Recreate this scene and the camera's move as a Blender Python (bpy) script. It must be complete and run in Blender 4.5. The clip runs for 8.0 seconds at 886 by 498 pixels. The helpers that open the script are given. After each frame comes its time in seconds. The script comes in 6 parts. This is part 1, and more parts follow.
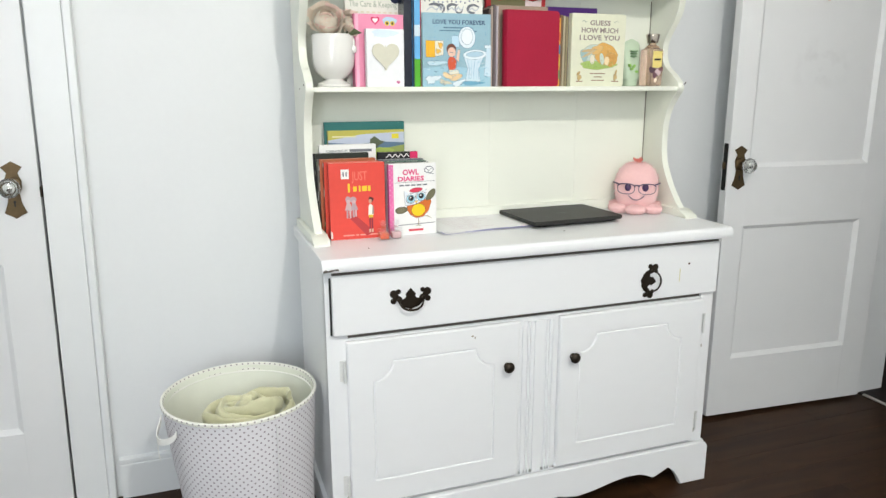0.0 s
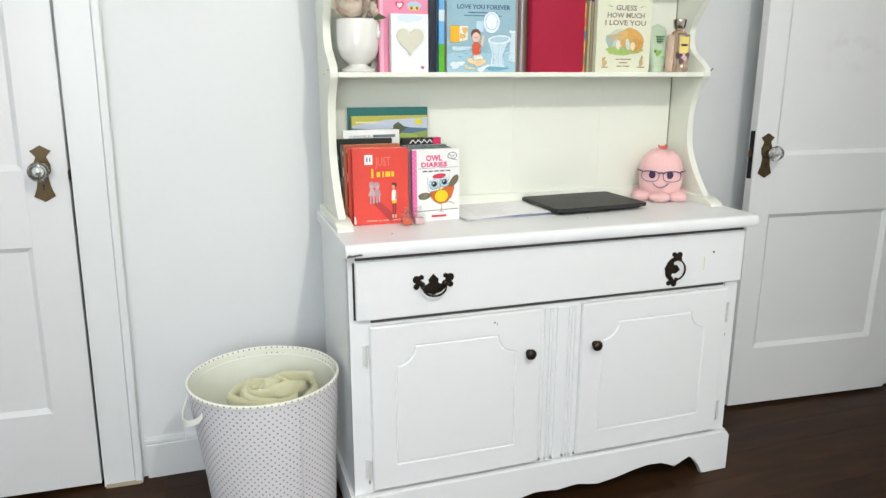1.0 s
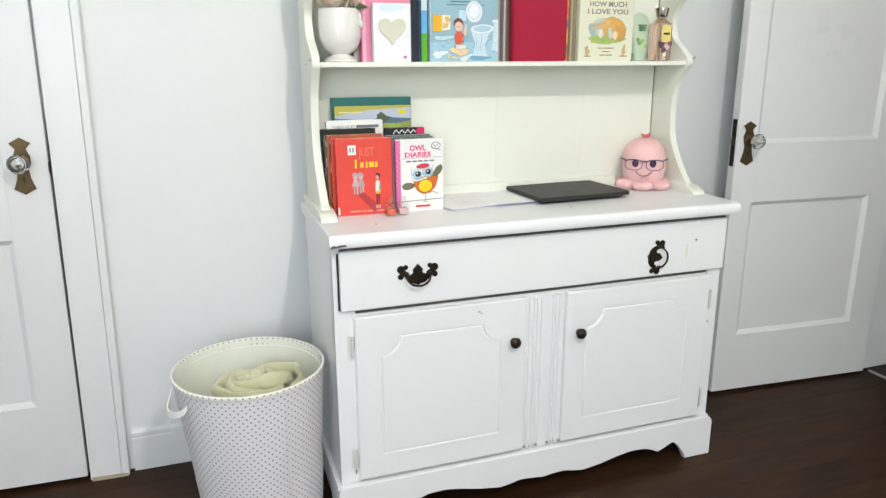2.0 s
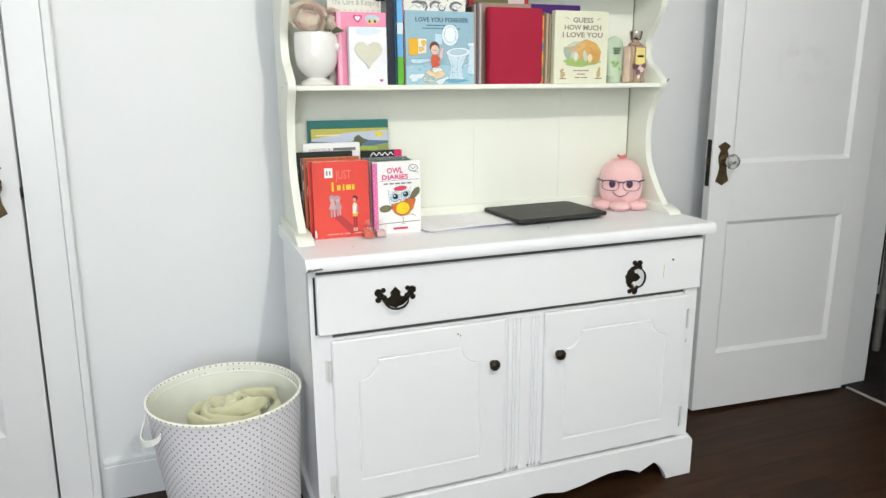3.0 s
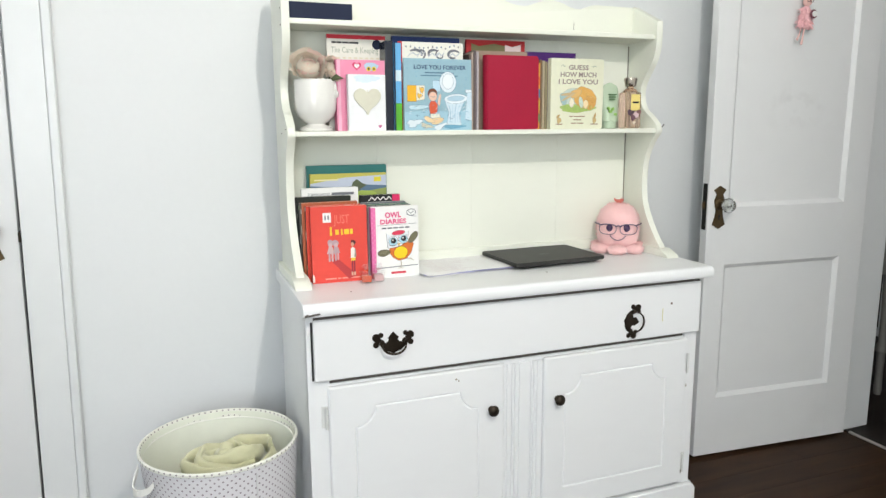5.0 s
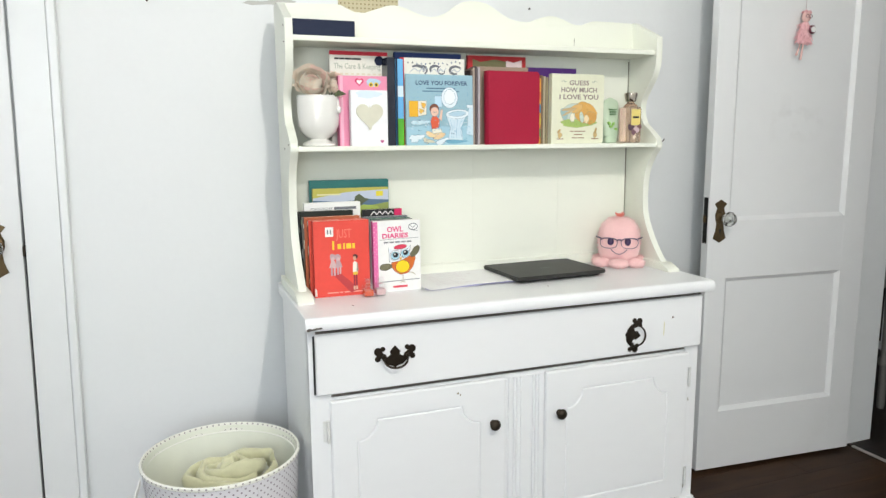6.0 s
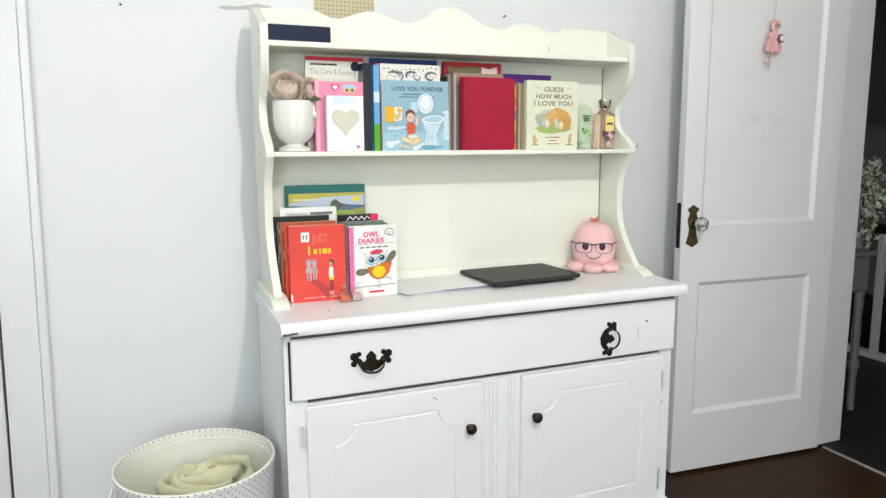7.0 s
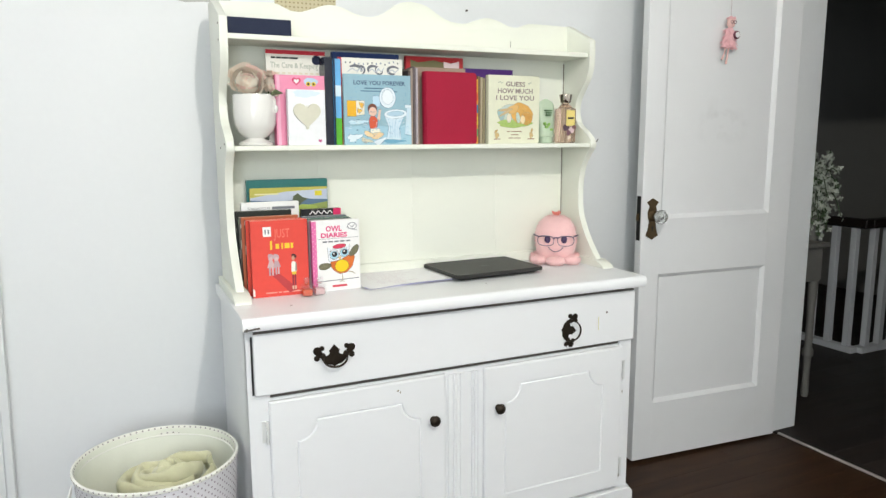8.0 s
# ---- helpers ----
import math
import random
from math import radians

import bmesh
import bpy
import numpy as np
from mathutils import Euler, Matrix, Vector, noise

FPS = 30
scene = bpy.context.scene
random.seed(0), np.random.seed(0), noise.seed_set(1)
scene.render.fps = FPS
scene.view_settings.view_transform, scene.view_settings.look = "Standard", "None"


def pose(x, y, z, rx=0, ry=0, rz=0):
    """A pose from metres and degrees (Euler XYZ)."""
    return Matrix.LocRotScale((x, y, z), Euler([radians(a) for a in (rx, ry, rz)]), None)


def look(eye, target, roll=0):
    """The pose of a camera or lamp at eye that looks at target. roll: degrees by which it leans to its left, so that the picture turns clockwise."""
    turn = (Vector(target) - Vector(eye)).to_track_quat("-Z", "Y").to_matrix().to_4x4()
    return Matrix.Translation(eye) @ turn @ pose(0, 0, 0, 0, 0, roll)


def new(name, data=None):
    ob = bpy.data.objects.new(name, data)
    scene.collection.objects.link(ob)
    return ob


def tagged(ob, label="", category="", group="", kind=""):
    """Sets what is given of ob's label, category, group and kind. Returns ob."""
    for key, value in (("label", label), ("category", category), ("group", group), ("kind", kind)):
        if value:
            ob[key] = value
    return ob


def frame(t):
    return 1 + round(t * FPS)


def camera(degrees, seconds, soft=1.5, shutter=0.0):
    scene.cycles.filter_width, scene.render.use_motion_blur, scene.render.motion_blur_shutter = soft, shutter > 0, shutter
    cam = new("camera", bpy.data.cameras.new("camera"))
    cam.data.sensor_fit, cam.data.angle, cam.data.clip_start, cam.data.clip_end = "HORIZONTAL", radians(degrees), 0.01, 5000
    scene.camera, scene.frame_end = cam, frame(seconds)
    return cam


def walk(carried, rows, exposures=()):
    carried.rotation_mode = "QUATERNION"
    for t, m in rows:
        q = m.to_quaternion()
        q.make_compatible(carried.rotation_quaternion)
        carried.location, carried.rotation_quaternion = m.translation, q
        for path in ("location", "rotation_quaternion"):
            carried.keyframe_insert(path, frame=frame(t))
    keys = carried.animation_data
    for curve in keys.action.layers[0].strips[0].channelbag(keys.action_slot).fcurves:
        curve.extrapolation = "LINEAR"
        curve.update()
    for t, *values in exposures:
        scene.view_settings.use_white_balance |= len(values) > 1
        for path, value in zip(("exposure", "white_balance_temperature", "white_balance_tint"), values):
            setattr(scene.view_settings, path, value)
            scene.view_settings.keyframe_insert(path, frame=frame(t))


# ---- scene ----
# camera
cam = camera(64.49, 8.0, soft=1.4)
walk(cam, [
    (0.0, pose(-0.271, -2.174, 1.241, 76.898, 0.110, -19.630)),
    (0.5, pose(-0.277, -2.173, 1.242, 76.396, 0.168, -18.792)),
    (1.0, pose(-0.284, -2.171, 1.237, 75.893, 0.002, -18.102)),
    (1.2, pose(-0.284, -2.171, 1.237, 75.713, 0.040, -17.890)),
    (2.3, pose(-0.271, -2.180, 1.239, 74.958, 0.220, -20.120)),
    (2.5, pose(-0.269, -2.180, 1.239, 75.438, 0.251, -20.641)),
    (3.0, pose(-0.259, -2.177, 1.244, 76.643, 0.375, -20.595)),
    (3.5, pose(-0.254, -2.172, 1.247, 77.630, 0.247, -20.814)),
    (4.0, pose(-0.255, -2.170, 1.250, 78.550, 0.309, -20.904)),
    (4.5, pose(-0.258, -2.173, 1.252, 79.428, 0.549, -20.978)),
    (5.0, pose(-0.260, -2.173, 1.253, 79.969, 0.364, -20.830)),
    (5.2, pose(-0.260, -2.174, 1.254, 80.440, 0.380, -20.770)),
    (6.3, pose(-0.262, -2.184, 1.259, 81.200, 0.450, -20.650)),
    (6.5, pose(-0.262, -2.185, 1.259, 81.420, 0.458, -21.067)),
    (7.0, pose(-0.258, -2.193, 1.257, 81.479, 0.272, -22.381)),
    (7.5, pose(-0.255, -2.201, 1.254, 81.477, 0.291, -23.636)),
    (8.0, pose(-0.249, -2.209, 1.258, 80.973, 0.227, -25.010)),
], exposures=[(0.0, 0.0), (8.0, 0.0)])

# world and lights
world = bpy.data.worlds.new("sky")
scene.world = world
world.use_nodes = True
wn = world.node_tree.nodes
sky = wn.new("ShaderNodeTexSky")
sky.sky_type, sky.sun_disc, sky.sun_elevation, sky.sun_rotation = "NISHITA", False, radians(40), radians(150)
world.node_tree.links.new(sky.outputs[0], wn["Background"].inputs[0])
wn["Background"].inputs[1].default_value = 0.1


def area_lamp(name, m, sx, sy, power, color):
    d = bpy.data.lights.new(name, "AREA")
    d.shape, d.size, d.size_y, d.energy, d.color = "RECTANGLE", sx, sy, power, color
    ob = new(name, d)
    ob.matrix_world = m
    return ob


# daylight through the window behind the camera, and the ceiling lamp of the room
area_lamp("window_daylight", look((-1.0, -3.62, 1.5), (0.2, 0, 0.9)), 1.2, 1.3, 40, (0.88, 0.94, 1.0))
bulb = bpy.data.lights.new("ceiling_bulb", "POINT")
bulb.energy, bulb.shadow_soft_size, bulb.color = 82, 0.03, (1.0, 0.967, 0.905)
new("ceiling_bulb", bulb).location = (0.3, -2.42, 2.46)


# ---- materials ----
def material(name, color, rough=0.5, metal=0.0, vary=0.06, scale=30.0, bump=0.1, stain=0.0, stain_color=(0.5, 0.48, 0.42), spec=0.5, coat=0.0):
    m = bpy.data.materials.new(name)
    m.use_nodes = True
    n, l = m.node_tree.nodes, m.node_tree.links
    b = n["Principled BSDF"]
    b.inputs["Roughness"].default_value, b.inputs["Metallic"].default_value = rough, metal
    b.inputs["Specular IOR Level"].default_value = spec
    b.inputs["Coat Weight"].default_value = coat
    tc = n.new("ShaderNodeTexCoord")
    fine, broad = n.new("ShaderNodeTexNoise"), n.new("ShaderNodeTexNoise")
    fine.inputs["Scale"].default_value, broad.inputs["Scale"].default_value = scale, scale / 12
    fine.inputs["Detail"].default_value = broad.inputs["Detail"].default_value = 4
    for t in (fine, broad):
        l.new(tc.outputs["Object"], t.inputs["Vector"])
    mix = n.new("ShaderNodeMix")
    mix.data_type = "RGBA"
    mix.inputs[6].default_value = (*[c * (1 - vary) for c in color], 1)
    mix.inputs[7].default_value = (*[min(1, c * (1 + vary)) for c in color], 1)
    add = n.new("ShaderNodeMath")
    add.operation = "MULTIPLY_ADD"
    add.inputs[1].default_value = 0.5
    half = n.new("ShaderNodeMath")
    half.operation, half.inputs[1].default_value = "MULTIPLY", 0.5
    l.new(broad.outputs[0], half.inputs[0])
    l.new(fine.outputs[0], add.inputs[0])
    l.new(half.outputs[0], add.inputs[2])
    l.new(add.outputs[0], mix.inputs[0])
    out = mix.outputs[2]
    if stain:
        sn = n.new("ShaderNodeTexNoise")
        sn.inputs["Scale"].default_value, sn.inputs["Detail"].default_value = scale / 5, 8
        l.new(tc.outputs["Object"], sn.inputs["Vector"])
        ramp = n.new("ShaderNodeMapRange")
        ramp.inputs[1].default_value, ramp.inputs[2].default_value, ramp.inputs[4].default_value = 0.62, 0.78, stain
        l.new(sn.outputs[0], ramp.inputs[0])
        m2 = n.new("ShaderNodeMix")
        m2.data_type = "RGBA"
        m2.inputs[7].default_value = (*stain_color, 1)
        l.new(ramp.outputs[0], m2.inputs[0])
        l.new(out, m2.inputs[6])
        out = m2.outputs[2]
    l.new(out, b.inputs["Base Color"])
    if bump:
        bp = n.new("ShaderNodeBump")
        bp.inputs["Strength"].default_value, bp.inputs["Distance"].default_value = bump, 0.002
        l.new(add.outputs[0], bp.inputs["Height"])
        l.new(bp.outputs[0], b.inputs["Normal"])
    return m


def brushed(m, axis_scale):
    """Stretch the grain of a material along one direction."""
    n, l = m.node_tree.nodes, m.node_tree.links
    mp = n.new("ShaderNodeMapping")
    mp.inputs["Scale"].default_value = axis_scale
    tc = next(x for x in n if x.type == "TEX_COORD")
    l.new(tc.outputs["Object"], mp.inputs["Vector"])
    for x in list(n):
        if x.type == "TEX_NOISE":
            l.new(mp.outputs[0], x.inputs["Vector"])
    return m


WALL = material("wall_paint", (0.782, 0.804, 0.806), 0.55, vary=0.03, scale=60, bump=0.15, stain=0.08, stain_color=(0.66, 0.68, 0.68))
CEIL = material("ceiling_paint", (0.82, 0.82, 0.8), 0.8, vary=0.02)
TRIM = material("trim_paint", (0.78, 0.80, 0.80), 0.35, vary=0.03, scale=25, bump=0.08, stain=0.12, stain_color=(0.62, 0.62, 0.58))
DOORP = material("door_paint", (0.76, 0.77, 0.77), 0.32, vary=0.03, scale=14, bump=0.08, stain=0.14, stain_color=(0.6, 0.6, 0.58))
DRESS = brushed(material("dresser_paint", (0.83, 0.845, 0.85), 0.34, vary=0.025, scale=40, bump=0.12, stain=0.10, stain_color=(0.72, 0.71, 0.62)), (0.35, 1, 1))
HUTCH = brushed(material("hutch_paint", (0.83, 0.85, 0.752), 0.4, vary=0.025, scale=40, bump=0.12, stain=0.12, stain_color=(0.72, 0.71, 0.6)), (0.35, 1, 1))
BARE_AND_SHADE = material("bare_wood_and_gap_shade", (0.10, 0.05, 0.03), 0.7, vary=0.3)
# wood of the paint chip, and the shade painted in round the drawer
CHIP_AND_SHADE = material("chipped_wood_and_gap_shade", (0.11, 0.095, 0.085), 0.9, vary=0.3)
DARK = material("dark_gap", (0.02, 0.02, 0.02), 0.9)
IRON = material("blackened_brass", (0.035, 0.026, 0.018), 0.42, 0.75, vary=0.4, scale=120, bump=0.3)
BRONZE = material("aged_bronze", (0.11, 0.075, 0.038), 0.4, 0.85, vary=0.45, scale=90, bump=0.3)
STEEL = material("painted_hinge", (0.74, 0.75, 0.73), 0.35, 0.1)


def floor_material(name, dark, light):
    m = bpy.data.materials.new(name)
    m.use_nodes = True
    n, l = m.node_tree.nodes, m.node_tree.links
    b = n["Principled BSDF"]
    tc, info, mp = n.new("ShaderNodeTexCoord"), n.new("ShaderNodeObjectInfo"), n.new("ShaderNodeMapping")
    mp.inputs["Scale"].default_value = (2.0, 12, 12)
    l.new(tc.outputs["Object"], mp.inputs["Vector"])
    off = n.new("ShaderNodeCombineXYZ")
    k = n.new("ShaderNodeMath")
    k.operation, k.inputs[1].default_value = "MULTIPLY", 37
    l.new(info.outputs["Random"], k.inputs[0])
    l.new(k.outputs[0], off.inputs[0])
    l.new(k.outputs[0], off.inputs[1])
    l.new(off.outputs[0], mp.inputs["Location"])
    grain, patch = n.new("ShaderNodeTexNoise"), n.new("ShaderNodeTexNoise")
    grain.inputs["Scale"].default_value, grain.inputs["Detail"].default_value, grain.inputs["Distortion"].default_value = 1.6, 8, 0.6
    patch.inputs["Scale"].default_value = 0.25
    b.inputs["Specular IOR Level"].default_value = 0.2
    l.new(mp.outputs[0], grain.inputs["Vector"])
    l.new(mp.outputs[0], patch.inputs["Vector"])
    s = n.new("ShaderNodeMath")
    s.operation = "ADD"
    l.new(grain.outputs[0], s.inputs[0])
    r = n.new("ShaderNodeMath")
    r.operation, r.inputs[1].default_value, r.inputs[2].default_value = "MULTIPLY_ADD", 0.10, -0.05
    l.new(info.outputs["Random"], r.inputs[0])
    l.new(r.outputs[0], s.inputs[1])
    wear = n.new("ShaderNodeMath")
    wear.operation, wear.inputs[1].default_value = "MULTIPLY_ADD", 0.5
    less = n.new("ShaderNodeMath")
    less.operation, less.inputs[1].default_value = "SUBTRACT", 0.25
    l.new(patch.outputs[0], wear.inputs[0])
    l.new(s.outputs[0], less.inputs[0])
    l.new(less.outputs[0], wear.inputs[2])
    ramp = n.new("ShaderNodeValToRGB")
    ramp.color_ramp.elements[0].position, ramp.color_ramp.elements[0].color = 0.25, (*dark, 1)
    ramp.color_ramp.elements[1].position, ramp.color_ramp.elements[1].color = 0.8, (*light, 1)
    l.new(wear.outputs[0], ramp.inputs[0])
    l.new(ramp.outputs[0], b.inputs["Base Color"])
    rr = n.new("ShaderNodeMapRange")
    rr.inputs[3].default_value, rr.inputs[4].default_value = 0.38, 0.62
    l.new(patch.outputs[0], rr.inputs[0])
    l.new(rr.outputs[0], b.inputs["Roughness"])
    bp = n.new("ShaderNodeBump")
    bp.inputs["Strength"].default_value, bp.inputs["Distance"].default_value = 0.15, 0.001
    l.new(grain.outputs[0], bp.inputs["Height"])
    l.new(bp.outputs[0], b.inputs["Normal"])
    return m


FLOOR = floor_material("floor_boards", (0.018, 0.0072, 0.0026), (0.047, 0.0212, 0.0082))
HALLFLOOR = floor_material("hall_boards", (0.012, 0.009, 0.008), (0.03, 0.022, 0.018))


# ---- mesh helpers ----
def origin_of(ob):
    m = Matrix.Identity(4)
    while ob:
        m = ob.matrix_basis @ m
        ob = ob.parent
    return m


def box(bm, x0, x1, y0, y1, z0, z1, bev=0.0, seg=2):
    vs = [bm.verts.new((x, y, z)) for x in (x0, x1) for y in (y0, y1) for z in (z0, z1)]
    fs = [bm.faces.new([vs[i] for i in q]) for q in ((0, 1, 3, 2), (4, 6, 7, 5), (0, 4, 5, 1), (2, 3, 7, 6), (0, 2, 6, 4), (1, 5, 7, 3))]
    if bev:
        es = list({e for f in fs for e in f.edges})
        bmesh.ops.bevel(bm, geom=es, offset=bev, segments=seg, profile=0.5, affect="EDGES")
    return bm


def prism(bm, pts, a, b, axis="y", bev=0.0):
    """A flat outline drawn in the two other axes, extruded along one axis from a to b."""
    def put(p, q, s):
        return {"y": (p, s, q), "x": (s, p, q), "z": (p, q, s)}[axis]
    lo = [bm.verts.new(put(p, q, a)) for p, q in pts]
    hi = [bm.verts.new(put(p, q, b)) for p, q in pts]
    f0, f1 = bm.faces.new(lo), bm.faces.new(hi[::-1])
    for i in range(len(pts)):
        j = (i + 1) % len(pts)
        bm.faces.new([lo[j], lo[i], hi[i], hi[j]])
    if bev:
        bmesh.ops.bevel(bm, geom=list(f0.edges) + list(f1.edges), offset=bev, segments=2, profile=0.5, affect="EDGES")
    return bm


def lathe(bm, prof, n=32, c=(0, 0, 0), sx=1.0, sy=1.0, axis="z"):
    rings = []
    for r, h in prof:
        ring = []
        for i in range(n):
            a = 2 * math.pi * i / n
            p, q = r * math.cos(a) * sx, r * math.sin(a) * sy
            v = {"z": (p, q, h), "y": (p, h, q), "x": (h, p, q)}[axis]
            ring.append(bm.verts.new((v[0] + c[0], v[1] + c[1], v[2] + c[2])))
        rings.append(ring)
    for A, B in zip(rings, rings[1:]):
        for i in range(n):
            j = (i + 1) % n
            bm.faces.new([A[i], A[j], B[j], B[i]])
    bm.faces.new(rings[0][::-1])
    bm.faces.new(rings[-1])
    return bm


def tube(bm, pts, r, n=8, taper=None):
    pts = [Vector(p) for p in pts]
    rings = []
    for i, p in enumerate(pts):
        d = (pts[min(i + 1, len(pts) - 1)] - pts[max(i - 1, 0)]).normalized()
        u = d.orthogonal().normalized() if abs(d.z) > 0.95 else d.cross(Vector((0, 0, 1))).normalized()
        w = d.cross(u)
        rad = r * (taper[i] if taper else 1)
        rings.append([bm.verts.new(p + rad * (math.cos(2 * math.pi * k / n) * u + math.sin(2 * math.pi * k / n) * w)) for k in range(n)])
    for A, B in zip(rings, rings[1:]):
        for k in range(n):
            j = (k + 1) % n
            bm.faces.new([A[k], A[j], B[j], B[k]])
    bm.faces.new(rings[0][::-1])
    bm.faces.new(rings[-1])
    return bm


def ball(bm, c, rx, ry, rz, u=16, v=10, rot=None):
    m = Matrix.Translation(c) @ (rot or Matrix.Identity(4)) @ Matrix.Diagonal((rx, ry, rz, 1))
    return bmesh.ops.create_uvsphere(bm, u_segments=u, v_segments=v, radius=1, matrix=m)["verts"]


def mesh_of(bm, name, mats, smooth=True):
    bmesh.ops.recalc_face_normals(bm, faces=bm.faces)
    me = bpy.data.meshes.new(name)
    bm.to_mesh(me)
    bm.free()
    for m in (mats if isinstance(mats, (list, tuple)) else [mats]):
        me.materials.append(m)
    if smooth:
        me.shade_smooth()
        me.set_sharp_from_angle(angle=radians(38))
    return me


def thing(name, m, label="", category="", group="", kind=""):
    ob = new(name)
    ob.empty_display_size = 0.05
    ob.matrix_basis = m
    return tagged(ob, label, category, group, kind)


def part(name, bm, mats, parent, label="", local=False, smooth=True):
    """One mesh under a thing or part. The bmesh is in world metres, or in the parent's own axes when local."""
    if not local:
        bm.transform(origin_of(parent).inverted())
    ob = new(name, mesh_of(bm, name, mats, smooth))
    ob.parent = parent
    if smooth and name != "petal" and 8 < len(ob.data.vertices) < 600:
        even = ob.modifiers.new("even_shading", "WEIGHTED_NORMAL")
        even.keep_sharp = True
    return tagged(ob, label)


def solid(name, bm, mats, label, category, kind="", group="", smooth=True):
    """One mesh that is a thing of its own, in world metres."""
    return tagged(new(name, mesh_of(bm, name, mats, smooth)), label, category, group, kind)


def B():
    return bmesh.new()


# ---- the room ----
X0, X1, Y0, HGT, WT = -2.3, 2.26, -3.7, 2.6, 0.12
wb = thing("wall_back", pose(0, 0, 0), "off-white painted plaster wall behind the dresser", "wall", kind="structure")
LD0, LD1, DH = -1.445, -0.662, 2.05
part("wall_panel", box(B(), X0, LD0, 0, WT, 0, HGT), WALL, wb)
part("wall_panel", box(B(), LD1, X1, 0, WT, 0, HGT), WALL, wb)
part("wall_panel", box(B(), LD0, LD1, 0, WT, DH, HGT), WALL, wb)
RD0, RD1 = -0.98, -0.186
wr = thing("wall_right", pose(0, 0, 0), "off-white painted wall with an open doorway to a dark hall", "wall", kind="structure")
part("wall_panel", box(B(), X1, X1 + WT, RD1, WT, 0, HGT), WALL, wr)
part("wall_panel", box(B(), X1, X1 + WT, Y0, RD0, 0, HGT), WALL, wr)
part("wall_panel", box(B(), X1, X1 + WT, RD0, RD1, DH, HGT), WALL, wr)
solid("wall_left", box(B(), X0 - WT, X0, Y0 - WT, WT, 0, HGT), WALL, "plain off-white painted plaster wall", "wall", "structure")
wf = thing("wall_front", pose(0, 0, 0), "off-white painted wall with a tall window", "wall", kind="structure")
part("wall_panel", box(B(), X0, -1.65, Y0 - WT, Y0, 0, HGT), WALL, wf)
part("wall_panel", box(B(), -0.35, X1 + WT, Y0 - WT, Y0, 0, HGT), WALL, wf)
part("wall_panel", box(B(), -1.65, -0.35, Y0 - WT, Y0, 0, 0.8), WALL, wf)
part("wall_panel", box(B(), -1.65, -0.35, Y0 - WT, Y0, 2.2, HGT), WALL, wf)
win = thing("window_1", pose(-1.0, Y0, 0.8), "white wooden window frame with a clear pane", "window", kind="structure")
fr = B()
for a in ((-1.65, -1.60, 0.8, 2.2), (-0.4, -0.35, 0.8, 2.2), (-1.6, -0.4, 0.8, 0.85), (-1.6, -0.4, 2.15, 2.2), (-1.6, -0.4, 1.48, 1.52)):
    box(fr, a[0], a[1], Y0 - 0.08, Y0 - 0.03, a[2], a[3], 0.004)
part("window_frame", fr, TRIM, win)
solid("ceiling", box(B(), X0 - WT, X1 + WT, Y0 - WT, WT, HGT, HGT + 0.1), CEIL, "plain white painted ceiling", "ceiling", "structure")
solid("subfloor", box(B(), X0 - WT, X1 + 0.0, Y0 - WT, WT, -0.12, -0.02), DARK, "dark floor base beneath the boards", "floor", "structure")

# baseboards and door casings
bb = thing("baseboard", pose(0, 0, 0), "white painted wooden baseboard with a rounded top bead", "baseboard", kind="structure")
PROF = [(0, 0), (-0.016, 0), (-0.016, 0.108), (-0.013, 0.112), (-0.015, 0.118), (-0.013, 0.127), (-0.006, 0.132), (0, 0.132)]
part("board", prism(B(), PROF, -0.552, X1 - 0.001, "x"), TRIM, bb)
part("board", prism(B(), [(X1 + p, q) for p, q in PROF], Y0, RD0 - 0.11, "y"), TRIM, bb)


def casing_strip(bm, x0, x1, yf, z0, z1, outer):
    """A flat casing with a bead along the outer edge; outer is 1 when the bead is at x1."""
    bx = x1 - 0.022 if outer > 0 else x0
    box(bm, x0 if outer > 0 else x0 + 0.0225, x1 - 0.0225 if outer > 0 else x1, yf + 0.004, 0, z0, z1, 0.003)
    box(bm, bx, bx + 0.022, yf, 0, z0, z1, 0.004, 3)


dc = thing("door_casing", pose(-1.05, 0, 0), "white painted wooden door casing with a beaded edge", "door casing", kind="structure")
bm = B()
casing_strip(bm, LD1, -0.552, -0.036, 0, DH + 0.1, 1)
part("side_casing", bm, TRIM, dc)
bm = B()
casing_strip(bm, LD0 - 0.11, LD0, -0.036, 0, DH + 0.1, -1)
part("side_casing", bm, TRIM, dc)
part("head_casing", box(B(), LD0 - 0.12, -0.54, -0.036, 0, DH + 0.1, DH + 0.22, 0.004), TRIM, dc)
part("bare_foot", box(B(), LD1 + 0.006, -0.556, -0.039, -0.002, 0.0, 0.010), material("worn_wood", (0.42, 0.36, 0.26), 0.8, vary=0.35, scale=80), dc, "worn unpainted wood at the foot")

jc = thing("door_jamb", pose(X1, RD1, 0), "white painted door jamb and casing of the hall doorway", "door casing", kind="structure")
part("jamb", box(B(), X1 - 0.022, X1 + WT + 0.004, RD1 - 0.022, RD1 - 0.0, 0, DH, 0.003), TRIM, jc)
part("jamb", box(B(), X1 - 0.022, X1 + WT + 0.004, RD0, RD0 + 0.022, 0, DH, 0.003), TRIM, jc)
part("head_jamb", box(B(), X1 - 0.022, X1 + WT + 0.004, RD0, RD1, DH - 0.022, DH, 0.003), TRIM, jc)
part("side_casing", box(B(), X1 - 0.022, X1 - 0.001, RD1 + 0.002, -0.02, 0, DH + 0.1, 0.004), TRIM, jc)
